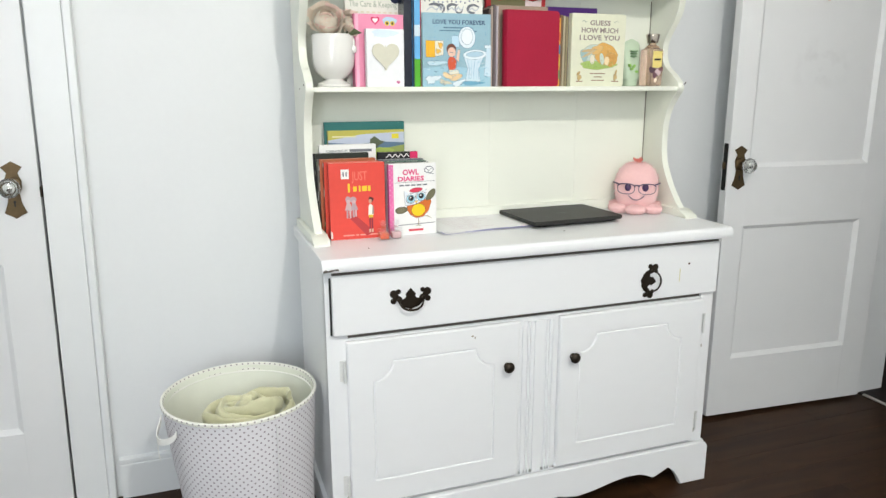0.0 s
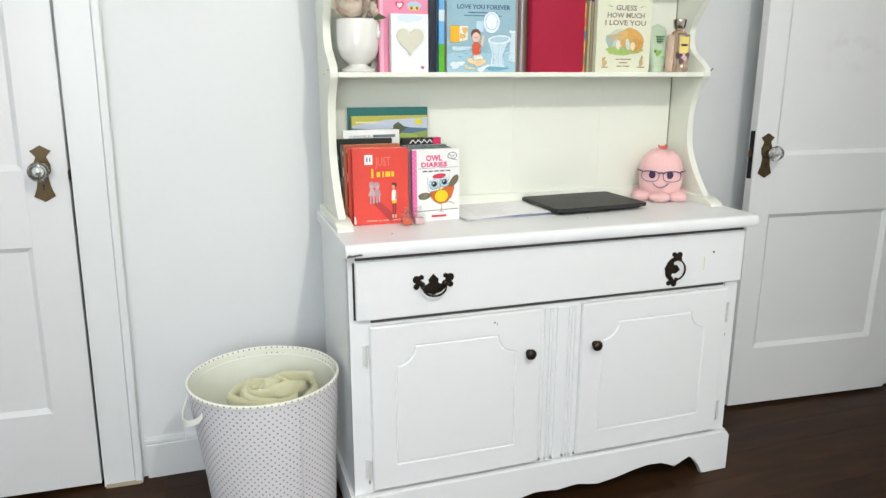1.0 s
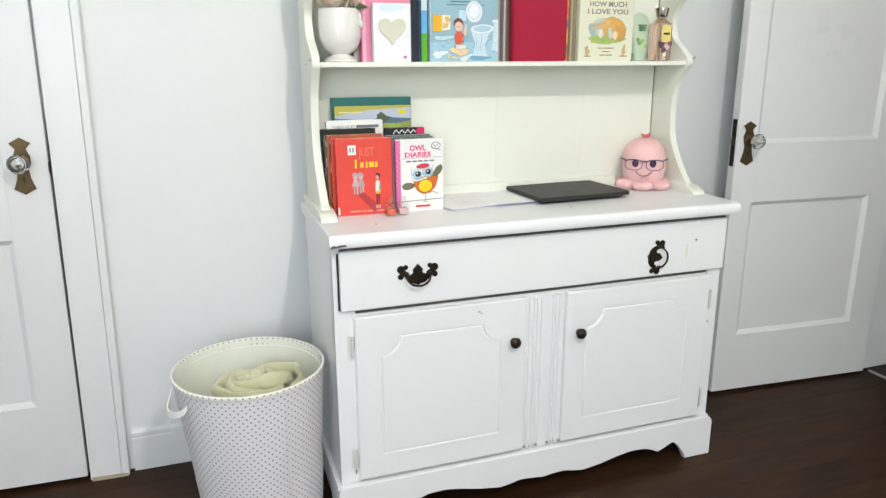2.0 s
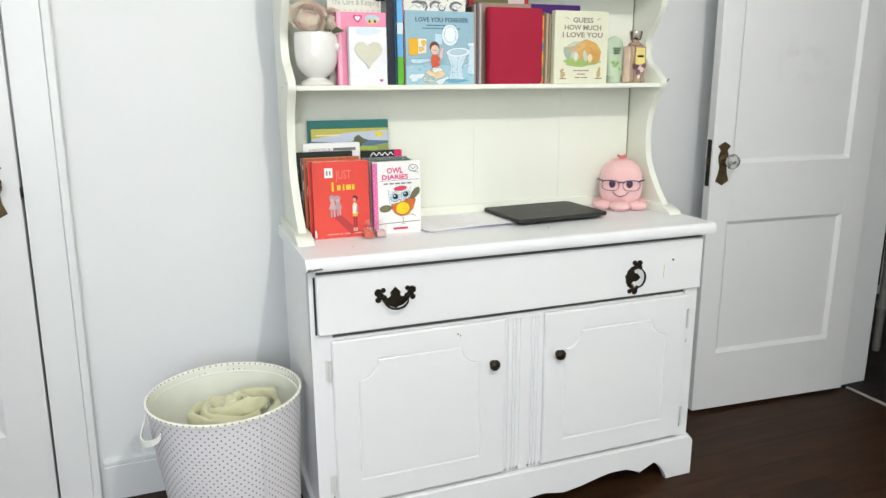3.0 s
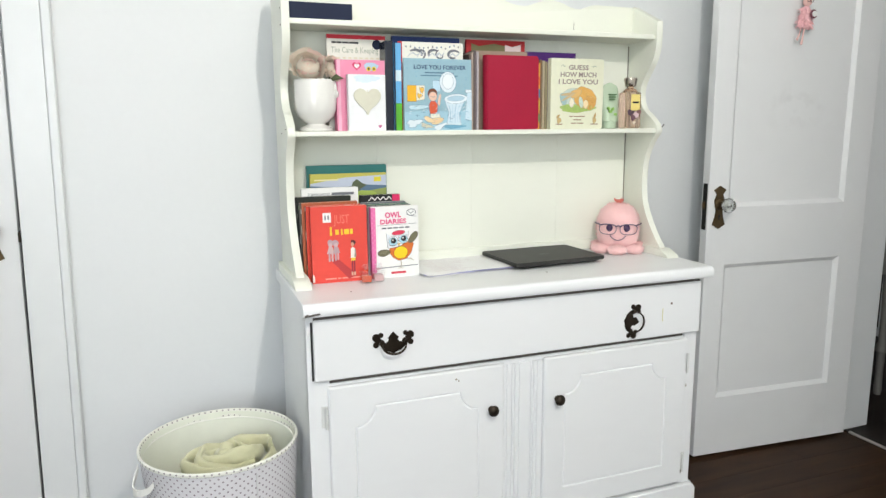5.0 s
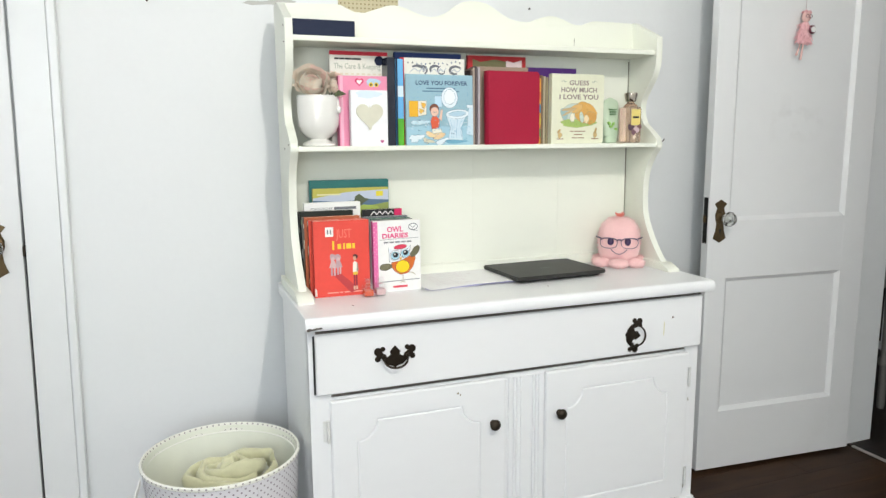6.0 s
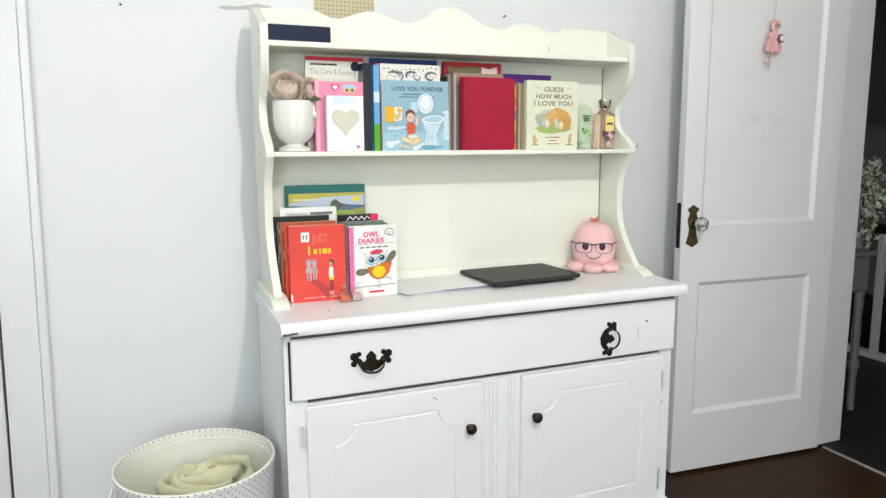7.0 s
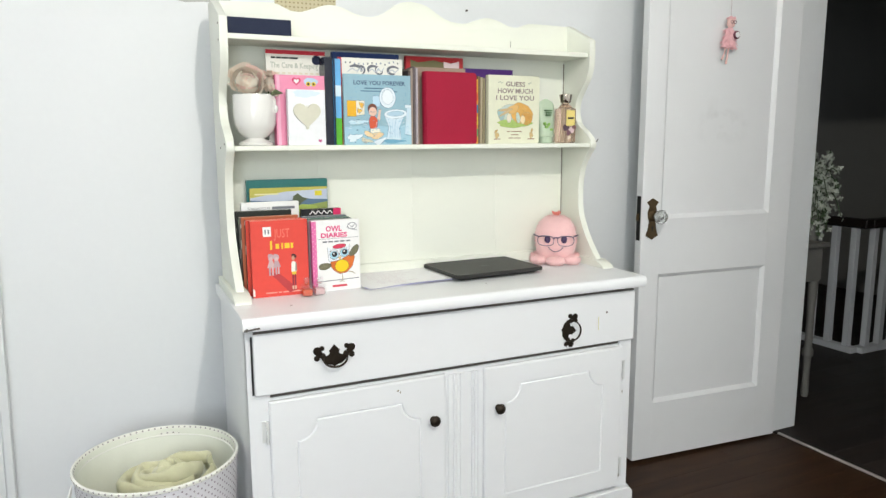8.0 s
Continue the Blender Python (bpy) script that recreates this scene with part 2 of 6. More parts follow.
part("side_casing", box(B(), X1 - 0.022, X1 - 0.001, RD0 - 0.11, RD0 - 0.002, 0, DH + 0.1, 0.004), TRIM, jc)
solid("threshold", box(B(), X1 - 0.018, X1 - 0.004, RD0, RD1 - 0.05, 0.0, 0.007, 0.002), material("threshold_strip", (0.46, 0.44, 0.41), 0.4, 0.3, vary=0.4, scale=60), "thin worn pale metal threshold strip on the floor", "threshold", "structure")


# ---- doors ----
def moulding(bm, u0, u1, z0, z1, w, y0, y1):
    """A sloped moulding round a panel, from the rail's face y0 down to the panel's face y1."""
    o = [(u0, z0), (u1, z0), (u1, z1), (u0, z1)]
    i = [(u0 + w, z0 + w), (u1 - w, z0 + w), (u1 - w, z1 - w), (u0 + w, z1 - w)]
    rows = [[bm.verts.new((p, y, q)) for p, q in ring] for ring, y in ((o, y0), (i, y1), (i, y1 + 0.006), (o, y1 + 0.006))]
    for a in range(4):
        A, C = rows[a], rows[(a + 1) % 4]
        for k in range(4):
            j = (k + 1) % 4
            bm.faces.new([A[k], A[j], C[j], C[k]])
    return bm


def plate_outline(h, w):
    half = [(0.0, 0.5), (0.5, 0.40), (0.22, 0.30), (0.42, 0.16), (0.36, 0.02), (0.24, -0.06), (0.30, -0.22), (0.52, -0.40), (0.24, -0.44), (0.0, -0.5)]
    pts = [(a * w, b * h) for a, b in half]
    return pts + [(-a, b) for a, b in pts[-2:0:-1]]


MERCURY = material("silvered_core", (0.85, 0.85, 0.83), 0.22, 1.0, vary=0.05, bump=0.0)
GLASS = material("cut_glass", (0.95, 0.97, 0.96), 0.04, vary=0.0, bump=0.0)
GLASS.node_tree.nodes["Principled BSDF"].inputs["Transmission Weight"].default_value = 0.95


LATCH = material("black_latch", (0.012, 0.011, 0.010), 0.6, vary=0.3, spec=0.2)


def door_leaf(name, m, width, height, thick, panels, latch_u, plate_u, knob_z, label, plates):
    """A two-panel door whose face looks along -y of its own axes; u runs along x from one edge."""
    d = thing(name, m, label, "door", kind="structure")
    u0, u1 = panels[0][0], panels[0][1]
    part("stile", box(B(), 0, u0, 0, thick, 0, height, 0.002), DOORP, d, local=True, smooth=False)
    part("stile", box(B(), u1, width, 0, thick, 0, height, 0.002), DOORP, d, local=True, smooth=False)
    zs = [0] + [z for p in panels for z in p[2:]] + [height]
    for k in range(0, len(zs), 2):
        part("rail", box(B(), u0 - 0.002, u1 + 0.002, 0.0004, thick - 0.0004, zs[k], zs[k + 1], 0.0015), DOORP, d, local=True, smooth=False)
    for p in panels:
        pn = part("panel", box(B(), p[0] - 0.001, p[1] + 0.001, 0.013, thick - 0.010, p[2] - 0.001, p[3] + 0.001), DOORP, d, local=True)
        part("moulding", moulding(B(), *p, 0.013, 0.002, 0.011), DOORP, pn, local=True, smooth=False)
    pl = part("escutcheon", prism(B(), [(plate_u + a, knob_z + b) for a, b in plate_outline(0.155, 0.052)], -0.004, 0.0, "y", 0.0012), BRONZE, d, "aged brass escutcheon plate", local=True)
    part("rosette", lathe(B(), [(0.002, -0.012), (0.014, -0.012), (0.021, -0.008), (0.022, -0.004)], 24, (plate_u, 0, knob_z + 0.012), axis="y"), BRONZE, pl, local=True)
    part("keyhole", prism(B(), [(plate_u + a, knob_z - 0.036 + b) for a, b in ((-0.002, -0.008), (0.002, -0.008), (0.0015, 0.001), (0.004, 0.005), (0, 0.009), (-0.004, 0.005), (-0.0015, 0.001))], -0.0052, -0.0038), DARK, pl, local=True)
    part("knob_neck", lathe(B(), [(0.011, -0.034), (0.008, -0.026), (0.010, -0.012)], 16, (plate_u, 0, knob_z + 0.012), axis="y"), BRONZE, d, local=True)
    k = part("glass_knob", lathe(B(), [(0.010, -0.068), (0.020, -0.066), (0.0265, -0.056), (0.0265, -0.048), (0.020, -0.037), (0.012, -0.033)], 12, (plate_u, 0, knob_z + 0.012), axis="y"), GLASS, d, "faceted clear glass door knob", local=True, smooth=False)
    part("core", lathe(B(), [(0.002, -0.056), (0.009, -0.054), (0.013, -0.045), (0.010, -0.036)], 12, (plate_u, 0, knob_z + 0.012), axis="y"), MERCURY, k, "silvered knob core", local=True)
    for a, b, c, e in plates:
        part("latch_plate", box(B(), a, b, thick * 0.2, thick * 0.8, c, e, 0.001), LATCH, d, "dark metal latch plate in the door edge", local=True)
    return d


d1 = door_leaf("door_1", pose(1.496, -0.192, 0.012, 0, 0, -4.0), 0.715, 2.03, 0.036,
               [(0.085, 0.605, 0.226, 0.733), (0.085, 0.605, 0.945, 1.905)], 0, 0.046, 0.945,
               "white painted two-panel door standing open with glass knob", [(-0.002, 0.001, 0.865, 1.03)])
part("latch_bolt", box(B(), -0.010, 0.0, 0.012, 0.022, 0.94, 0.965, 0.002), BRONZE, d1, local=True)
SMUDGE = material("smudged_door_paint", (0.76, 0.77, 0.77), 0.32, vary=0.03, scale=14, bump=0.08)
sn, sl = SMUDGE.node_tree.nodes, SMUDGE.node_tree.links
stc, smp, sgr, snz, smu, smx = (sn.new(k) for k in ("ShaderNodeTexCoord", "ShaderNodeMapping", "ShaderNodeTexGradient", "ShaderNodeTexNoise", "ShaderNodeMath", "ShaderNodeMix"))
smp.inputs["Location"].default_value, smp.inputs["Scale"].default_value = (-0.36 / 0.16, 0, -1.30 / 0.11), (1 / 0.16, 0, 1 / 0.11)
sgr.gradient_type, snz.inputs["Scale"].default_value, snz.inputs["Detail"].default_value = "SPHERICAL", 14, 5
sl.new(stc.outputs["Object"], smp.inputs["Vector"])
sl.new(smp.outputs[0], sgr.inputs["Vector"])
sl.new(stc.outputs["Object"], snz.inputs["Vector"])
srm = sn.new("ShaderNodeMapRange")
srm.inputs[1].default_value, srm.inputs[2].default_value, srm.inputs[4].default_value = 0.48, 0.70, 0.42
sl.new(snz.outputs[0], srm.inputs[0])
smu.operation = "MULTIPLY"
sl.new(sgr.outputs["Fac"], smu.inputs[0])
sl.new(srm.outputs[0], smu.inputs[1])
smx.data_type = "RGBA"
smx.inputs[7].default_value = (0.42, 0.41, 0.40, 1)
sb = sn["Principled BSDF"]
sl.new(sb.inputs["Base Color"].links[0].from_socket, smx.inputs[6])
sl.new(smu.outputs[0], smx.inputs[0])
sl.new(smx.outputs[2], sb.inputs["Base Color"])
for o in d1.children:
    if o.name.startswith("panel") and max(v.co.z for v in o.data.vertices) > 1.5:
        o.data.materials[0] = SMUDGE
d2 = door_leaf("door_2", pose(-1.42, -0.024, 0.012), 0.75, 2.03, 0.036,
               [(0.11, 0.64, 0.250, 0.75), (0.11, 0.64, 0.965, 1.905)], 0, 0.688, 0.955,
               "closed white painted two-panel door with glass knob", [])
part("strike", box(B(), 0.750, 0.756, -0.006, 0.02, 0.935, 0.965, 0.002), IRON, d2, local=True)

# the old door frame leans a little
LEAN = Matrix.Translation((-0.6, 0, 0.75)) @ pose(0, 0, 0, 0, 1.1, 0) @ Matrix.Translation((0.6, 0, -0.75))
dc.matrix_basis = LEAN @ dc.matrix_basis
d2.matrix_basis = LEAN @ d2.matrix_basis
# added near-black panel, shuts out the sky behind the door gap
solid("wall_closet", box(B(), LD0 - 0.1, LD1 + 0.1, 0.13, 0.2, 0, HGT), DARK, "added dark panel that closes the opening behind the door", "wall", "structure")

# ceiling lamp of the room
cl = thing("ceiling_light", pose(0.3, -2.42, HGT), "round white flush ceiling lamp with one bulb", "ceiling lamp")
part("base", lathe(B(), [(0.10, HGT - 0.001), (0.10, HGT - 0.02), (0.04, HGT - 0.035), (0.025, HGT - 0.07), (0.02, HGT - 0.09)], 24, (0.3, -2.42, 0)), TRIM, cl)

# ---- the dresser ----
TOPZ = 0.834
dr = thing("dresser", pose(0.61, -0.3, 0), "white painted wooden dresser with one wide drawer above two cupboard doors", "dresser")
top = B()
prism(top, [(-0.538, 0.7985), (-0.545, 0.801), (-0.549, 0.809), (-0.5485, 0.823), (-0.543, 0.831), (-0.536, TOPZ), (-0.075, TOPZ), (-0.075, 0.801), (-0.508, 0.801), (-0.510, 0.7975), (-0.530, 0.7975)], 0.0, 1.22, "x", 0.004)
part("worktop", top, DRESS, dr)
part("paint_chip", prism(B(), [(0.004, 0.8035), (0.022, 0.805), (0.030, 0.8065), (0.042, 0.807), (0.040, 0.811), (0.026, 0.8105), (0.016, 0.8085), (0.010, 0.811), (0.004, 0.808)], -0.5504, -0.546), CHIP_AND_SHADE, dr, "bare dark wood where the paint has chipped")
part("side_panel", box(B(), 0.011, 0.030, -0.497, -0.08, 0.02, 0.80, 0.003), DRESS, dr)
part("side_panel", box(B(), 1.183, 1.202, -0.497, -0.08, 0.02, 0.80, 0.003), DRESS, dr)
part("back_panel", box(B(), 0.03, 1.183, -0.092, -0.082, 0.05, 0.80), DRESS, dr)
part("bottom_panel", box(B(), 0.03, 1.183, -0.49, -0.092, 0.115, 0.133), DRESS, dr)
part("stile", box(B(), 0.011, 0.066, -0.507, -0.485, 0.10, 0.7968, 0.002), DRESS, dr)
part("stile", box(B(), 1.156, 1.202, -0.507, -0.485, 0.10, 0.7968, 0.002), DRESS, dr)
part("rail", box(B(), 0.066, 1.156, -0.490, -0.470, 0.770, 0.80, 0.001), DRESS, dr)
part("rail", box(B(), 0.066, 1.156, -0.502, -0.480, 0.600, 0.6145, 0.001), DRESS, dr)
part("rail", box(B(), 0.066, 1.156, -0.506, -0.486, 0.118, 0.145, 0.001), DRESS, dr)
mul = part("centre_stile", box(B(), 0.545, 0.672, -0.506, -0.486, 0.1345, 0.600, 0.001), DRESS, dr)
for x, w in ((0.562, 0.010), (0.575, 0.005), (0.584, 0.005), (0.609, 0.028), (0.634, 0.005), (0.643, 0.005), (0.656, 0.010)):
    part("reed", box(B(), x - w / 2, x + w / 2, -0.5105, -0.504, 0.1345, 0.604, 0.002), DRESS, mul)

# base with a scalloped lower edge
SC = [(0.0, 0.0), (0.095, 0.0), (0.108, 0.030), (0.125, 0.060), (0.148, 0.074), (0.172, 0.058), (0.200, 0.042), (0.222, 0.060), (0.250, 0.070), (0.300, 0.068), (0.350, 0.060), (0.410, 0.046), (0.470, 0.035), (0.500, 0.042), (0.535, 0.054), (0.575, 0.047), (0.608, 0.040)]
lower = [(-0.001 + a, b) for a, b in SC] + [(1.211 - a, b) for a, b in SC[-2::-1]]
part("apron", prism(B(), lower + [(1.211, 0.118), (1.203, 0.130), (1.190, 0.134), (0.020, 0.134), (0.007, 0.130), (-0.001, 0.118)], -0.531, -0.511, "y", 0.004), DRESS, dr)
for xa, xb in ((-0.001, 0.018), (1.192, 1.211)):
    part("base_side", prism(B(), [(-0.511, 0.0), (-0.42, 0.0), (-0.40, 0.05), (-0.19, 0.05), (-0.17, 0.0), (-0.085, 0.0), (-0.085, 0.130), (-0.511, 0.130)], xa, xb, "x", 0.003), DRESS, dr)

# drawer
dw = part("drawer", box(B(), 0.027, 1.199, -0.522, -0.506, 0.628, 0.786, 0.005, 3), DRESS, dr)
part("drawer_box", box(B(), 0.075, 1.145, -0.504, -0.12, 0.636, 0.770), DRESS, dw)
# dark strips hold the shade beside, below and above the drawer in their colour
part("gap_shadow", box(B(), 0.0225, 0.0265, -0.512, -0.5075, 0.630, 0.779), DARK, dw, "dark strip painted as the shade beside the drawer")
part("drawer_gap", box(B(), 0.067, 1.155, -0.4995, -0.4925, 0.6148, 0.634), CHIP_AND_SHADE, dw, "dark strip painted as the shade below the drawer")
part("drawer_gap", box(B(), 0.030, 1.196, -0.5165, -0.5065, 0.7845, 0.7905), CHIP_AND_SHADE, dw, "dark strip painted as the shade above the drawer")
part("nail_hole", lathe(B(), [(0.0032, -0.5232), (0.0032, -0.5215)], 10, (1.090, 0, 0.727), axis="y"), BARE_AND_SHADE, dw)
part("old_mark", box(B(), 1.0585, 1.0605, -0.5228, -0.5215, 0.675, 0.715), material("yellowed_glue", (0.70, 0.66, 0.36), 0.5), dw, "yellowed mark on the paint")


def batwing(reach):
    """A pull with a pierced batwing plate, its posts and its bail, round its own centre and facing -y."""
    pl = B()
    # spade in the middle, body and scrolled wings
    prism(pl, [(-0.044, 0.006), (-0.034, -0.012), (-0.022, -0.022), (-0.008, -0.024), (0, -0.030), (0.008, -0.024), (0.022, -0.022), (0.034, -0.012), (0.044, 0.006), (0.034, 0.010),
               (0.024, 0.001), (0.016, 0.004), (0.012, 0.010), (0.016, 0.017), (0.008, 0.024), (0.0, 0.034), (-0.008, 0.024), (-0.016, 0.017), (-0.012, 0.010), (-0.016, 0.004), (-0.024, 0.001), (-0.034, 0.010)], -0.003, 0.0, "y", 0.0008)
    scrolls = []
    for s in (-1, 1):
        for cx, cz, r, t in ((0.050, 0.020, 0.0115, 0.0034), (0.036, 0.026, 0.0072, 0.0038), (0.051, -0.001, 0.0085, 0.0036), (0.044, 0.010, 0.0100, 0.0031), (0.034, 0.004, 0.0085, 0.0037)):
            scrolls.append(lathe(B(), [(r, 0.0), (r, -t + 0.001), (r * 0.8, -t)], 14, (s * cx, 0, cz), axis="y"))
    bail = B()
    pts = []
    for k in range(17):
        a = math.pi * (k / 16)
        pts.append((-0.036 * math.cos(a), -0.010 - 0.010 * math.sin(a), 0.004 + reach * math.sin(a) ** 0.8))
    tube(bail, pts, 0.0026, 8, [0.8 + 0.5 * math.sin(math.pi * k / 16) for k in range(17)])
    posts = []
    for s in (-1, 1):
        posts.append(lathe(B(), [(0.006, 0.0), (0.005, -0.006), (0.0055, -0.012), (0.003, -0.015)], 14, (s * 0.036, 0, 0.004), axis="y"))
    return pl, bail, posts, scrolls


for m, reach, lab in ((pose(0.229, -0.5225, 0.708) @ Matrix.Scale(0.9, 4), -0.031, "dark batwing drawer pull hanging level"), (pose(0.948, -0.5225, 0.688, 0, 99, 0) @ Matrix.Scale(0.84, 4), 0.036, "dark batwing drawer pull turned on its side")):
    pl, bail, posts, scrolls = batwing(reach)
    hp = new("drawer_pull", mesh_of(pl, "pull_plate", IRON))
    hp.parent = dr
    hp.matrix_basis = origin_of(dr).inverted() @ m
    tagged(hp, lab)
    for nm, g in [("bail", bail)] + [("post", p) for p in posts] + [("scroll", p) for p in scrolls]:
        part(nm, g, IRON, hp, local=True)


# cupboard doors with a routed groove
def routed(x0, x1, z0, z1, gx0, gx1, gz0, gz1, r, yf, thick):
    """A slab with rounded edges and a routed groove whose two upper corners are cut back by a quarter circle."""
    n = 8
    loop, anchor = [], {}
    def add(p, corner=None):
        if corner:
            anchor[len(loop)] = corner
        loop.append(p)
    add((gx0, gz0), (x0, z0))
    for k in range(1, n):
        add((gx0 + (gx1 - gx0) * k / n, gz0))
    add((gx1, gz0), (x1, z0))
    for k in range(1, n):
        add((gx1, gz0 + (gz1 - r - gz0) * k / n))
    for k in range(n + 1):
        a = radians(-90 - 90 * k / n)
        add((gx1 + r * math.cos(a), gz1 + r * math.sin(a)), (x1, z1) if k == n // 2 else None)
    for k in range(1, n):
        add((gx1 - r + (gx0 - gx1 + 2 * r) * k / n, gz1))
    for k in range(n + 1):
        a = radians(0 - 90 * k / n)
        add((gx0 + r * math.cos(a), gz1 + r * math.sin(a)), (x0, z1) if k == n // 2 else None)
    for k in range(1, n):
        add((gx0, gz1 - r - (gz1 - r - gz0) * k / n))
    N = len(loop)
    ks = sorted(anchor) + [N]
    outer = [None] * N
    for a, b in zip(ks, ks[1:]):
        p, q = Vector(anchor[a]), Vector(anchor[b % N])
        for k in range(a, b):
            outer[k] = p.lerp(q, (k - a) / (b - a))
    cx, cz = (x0 + x1) / 2, (z0 + z1) / 2
    def shrink(ring, d):
        out = []
        for k in range(N):
            t = Vector(ring[(k + 1) % N]) - Vector(ring[k - 1])
            nv = Vector((-t.y, t.x)).normalized()
            out.append(Vector(ring[k]) + nv * d)
        return out
    bm = B()
    rings = []
    ob = [Vector((cx + (p.x - cx) * (1 - 0.008 / (x1 - x0)), cz + (p.y - cz) * (1 - 0.008 / (z1 - z0)))) for p in outer]
    for ring, y in ((outer, yf + thick), (outer, yf + 0.004), (ob, yf), (shrink(loop, -0.0035), yf), (loop, yf + 0.004), (shrink(loop, 0.0035), yf)):
        rings.append([bm.verts.new((p[0], y, p[1])) for p in ring])
    for A, C in zip(rings, rings[1:]):
        for k in range(N):
            j = (k + 1) % N
            bm.faces.new([A[k], A[j], C[j], C[k]])
    bm.faces.new(rings[0])
    bm.faces.new(rings[-1])
    return bm


for x0, x1, g0, g1, kx, hx in ((0.060, 0.545, 0.128, 0.466, 0.505, 0.054), (0.669, 1.160, 0.736, 1.084, 0.711, 1.166)):
    cd = part("cupboard_door", routed(x0, x1, 0.141, 0.609, g0, g1, 0.212, 0.546, 0.052, -0.520, 0.013), DRESS, dr, smooth=True)
    part("knob", lathe(B(), [(0.002, -0.547), (0.009, -0.546), (0.0145, -0.541), (0.0155, -0.537), (0.012, -0.532), (0.006, -0.529), (0.0065, -0.523), (0.0095, -0.5205)], 24, (kx, 0, 0.486), axis="y"), IRON, cd, "dark bronze round knob")
    for hz in (0.205, 0.530):
        hg = part("hinge", lathe(B(), [(0.0036, hz - 0.030), (0.0036, hz - 0.011), (0.0022, hz - 0.0105), (0.0022, hz - 0.0095), (0.0036, hz - 0.009), (0.0036, hz + 0.009), (0.0022, hz + 0.0095), (0.0022, hz + 0.0105), (0.0036, hz + 0.011), (0.0036, hz + 0.030)], 10, (hx, -0.5175, 0)), STEEL, cd, "painted-over barrel hinge")
        part("hinge_leaf", box(B(), min(hx, hx + (-0.012 if hx < 0.6 else 0.012)), max(hx, hx + (-0.012 if hx < 0.6 else 0.012)), -0.5095, -0.5068, hz - 0.028, hz + 0.028), STEEL, hg)

# scuffs and knocks in the paint
WORN = material("worn_paint", (0.34, 0.30, 0.24), 0.7, vary=0.3, scale=200)
for x, z, w, h in ((0.402, 0.585, 0.004, 0.003), (0.409, 0.580, 0.002, 0.004), (1.168, 0.170, 0.003, 0.008), (1.169, 0.196, 0.002, 0.005), (1.172, 0.455, 0.002, 0.006), (0.052, 0.165, 0.003, 0.010)):
    part("scuff", prism(B(), [(x - w, z), (x, z - h), (x + w, z - 0.2 * h), (x + 0.4 * w, z + h)], -0.5206 if 0.06 < x < 1.16 else -0.5078, -0.5195 if 0.06 < x < 1.16 else -0.5068), WORN, dr, "small chip in the white paint")
for x, y in ((0.140, -0.452), (0.72, -0.43)):
    part("speck", lathe(B(), [(0.0028, TOPZ - 0.0005), (0.0020, TOPZ + 0.0006)], 8, (x, y, 0)), BARE_AND_SHADE, dr)
# dark strips on the rail paint in the shade below the cupboard doors
for xa, xb in ((0.066, 0.544), (0.673, 1.156)):
    part("gap_line", box(B(), xa, xb, -0.5072, -0.5060, 0.1345, 0.1405), BARE_AND_SHADE, dr, "dark strip painted as the shade under the cupboard doors")

# ---- the hutch ----
hu = thing("hutch", pose(0.61, -0.2, TOPZ), "white painted open hutch with scalloped sides and crest", "hutch")
HB = -0.135


def smooth_curve(pts, n=6):
    out = []
    P = [Vector(p) for p in pts]
    for i in range(len(P) - 1):
        p0, p1, p2, p3 = P[max(i - 1, 0)], P[i], P[i + 1], P[min(i + 2, len(P) - 1)]
        for k in range(n):
            t = k / n
            out.append(0.5 * ((2 * p1) + (p2 - p0) * t + (2 * p0 - 5 * p1 + 4 * p2 - p3) * t * t + (3 * p1 - p0 - 3 * p2 + p3) * t ** 3))
    out.append(P[-1])
    return [tuple(v) for v in out]


front = smooth_curve([(-0.345, 0.858), (-0.318, 0.885), (-0.282, 0.930), (-0.250, 0.985), (-0.238, 1.03), (-0.236, 1.09), (-0.246, 1.15), (-0.272, 1.195), (-0.296, 1.222), (-0.300, 1.236)])
front += smooth_curve([(-0.296, 1.248), (-0.262, 1.275), (-0.225, 1.30), (-0.208, 1.335), (-0.212, 1.375), (-0.235, 1.41), (-0.262, 1.445), (-0.276, 1.480), (-0.280, 1.52)])
side = [(-0.09, 0.845)] + [(-0.345, 0.845)] + front + [(-0.280, 1.568), (-0.150, 1.628), (-0.09, 1.628)]
for xa, xb, nm in ((0.020, 0.041, 0), (1.179, 1.200, 1)):
    part("side_panel", prism(B(), side, xa, xb, "x", 0.002), HUTCH, hu)
    fx0, fx1 = (0.008, 0.052) if nm == 0 else (1.168, 1.212)
    part("foot", prism(B(), [(-0.396, TOPZ), (-0.392, 0.842), (-0.372, 0.850), (-0.352, 0.858), (-0.09, 0.858), (-0.09, TOPZ)], fx0, fx1, "x", 0.002), HUTCH, hu)
back = part("back_panel", box(B(), 0.041, 1.179, HB, HB + 0.012, TOPZ, 1.53), HUTCH, hu)
for x in (0.305, 0.61, 0.915):
    part("bead_joint", box(B(), x - 0.0012, x + 0.0012, HB - 0.0012, HB + 0.001, 0.872, 1.50), HUTCH, back)
SEAM = material("open_joint", (0.22, 0.20, 0.16), 0.9, vary=0.3)
for za, zb in ((0.872, 1.222), (1.240, 1.505)):
    part("open_joint", prism(B(), [(1.1765, za), (1.1785, za), (1.1788, (za + zb) / 2), (1.1785, zb), (1.1755, zb), (1.1762, (za + zb) / 2)], HB - 0.0015, HB + 0.001), SEAM, back, "dark open joint beside the back panel")
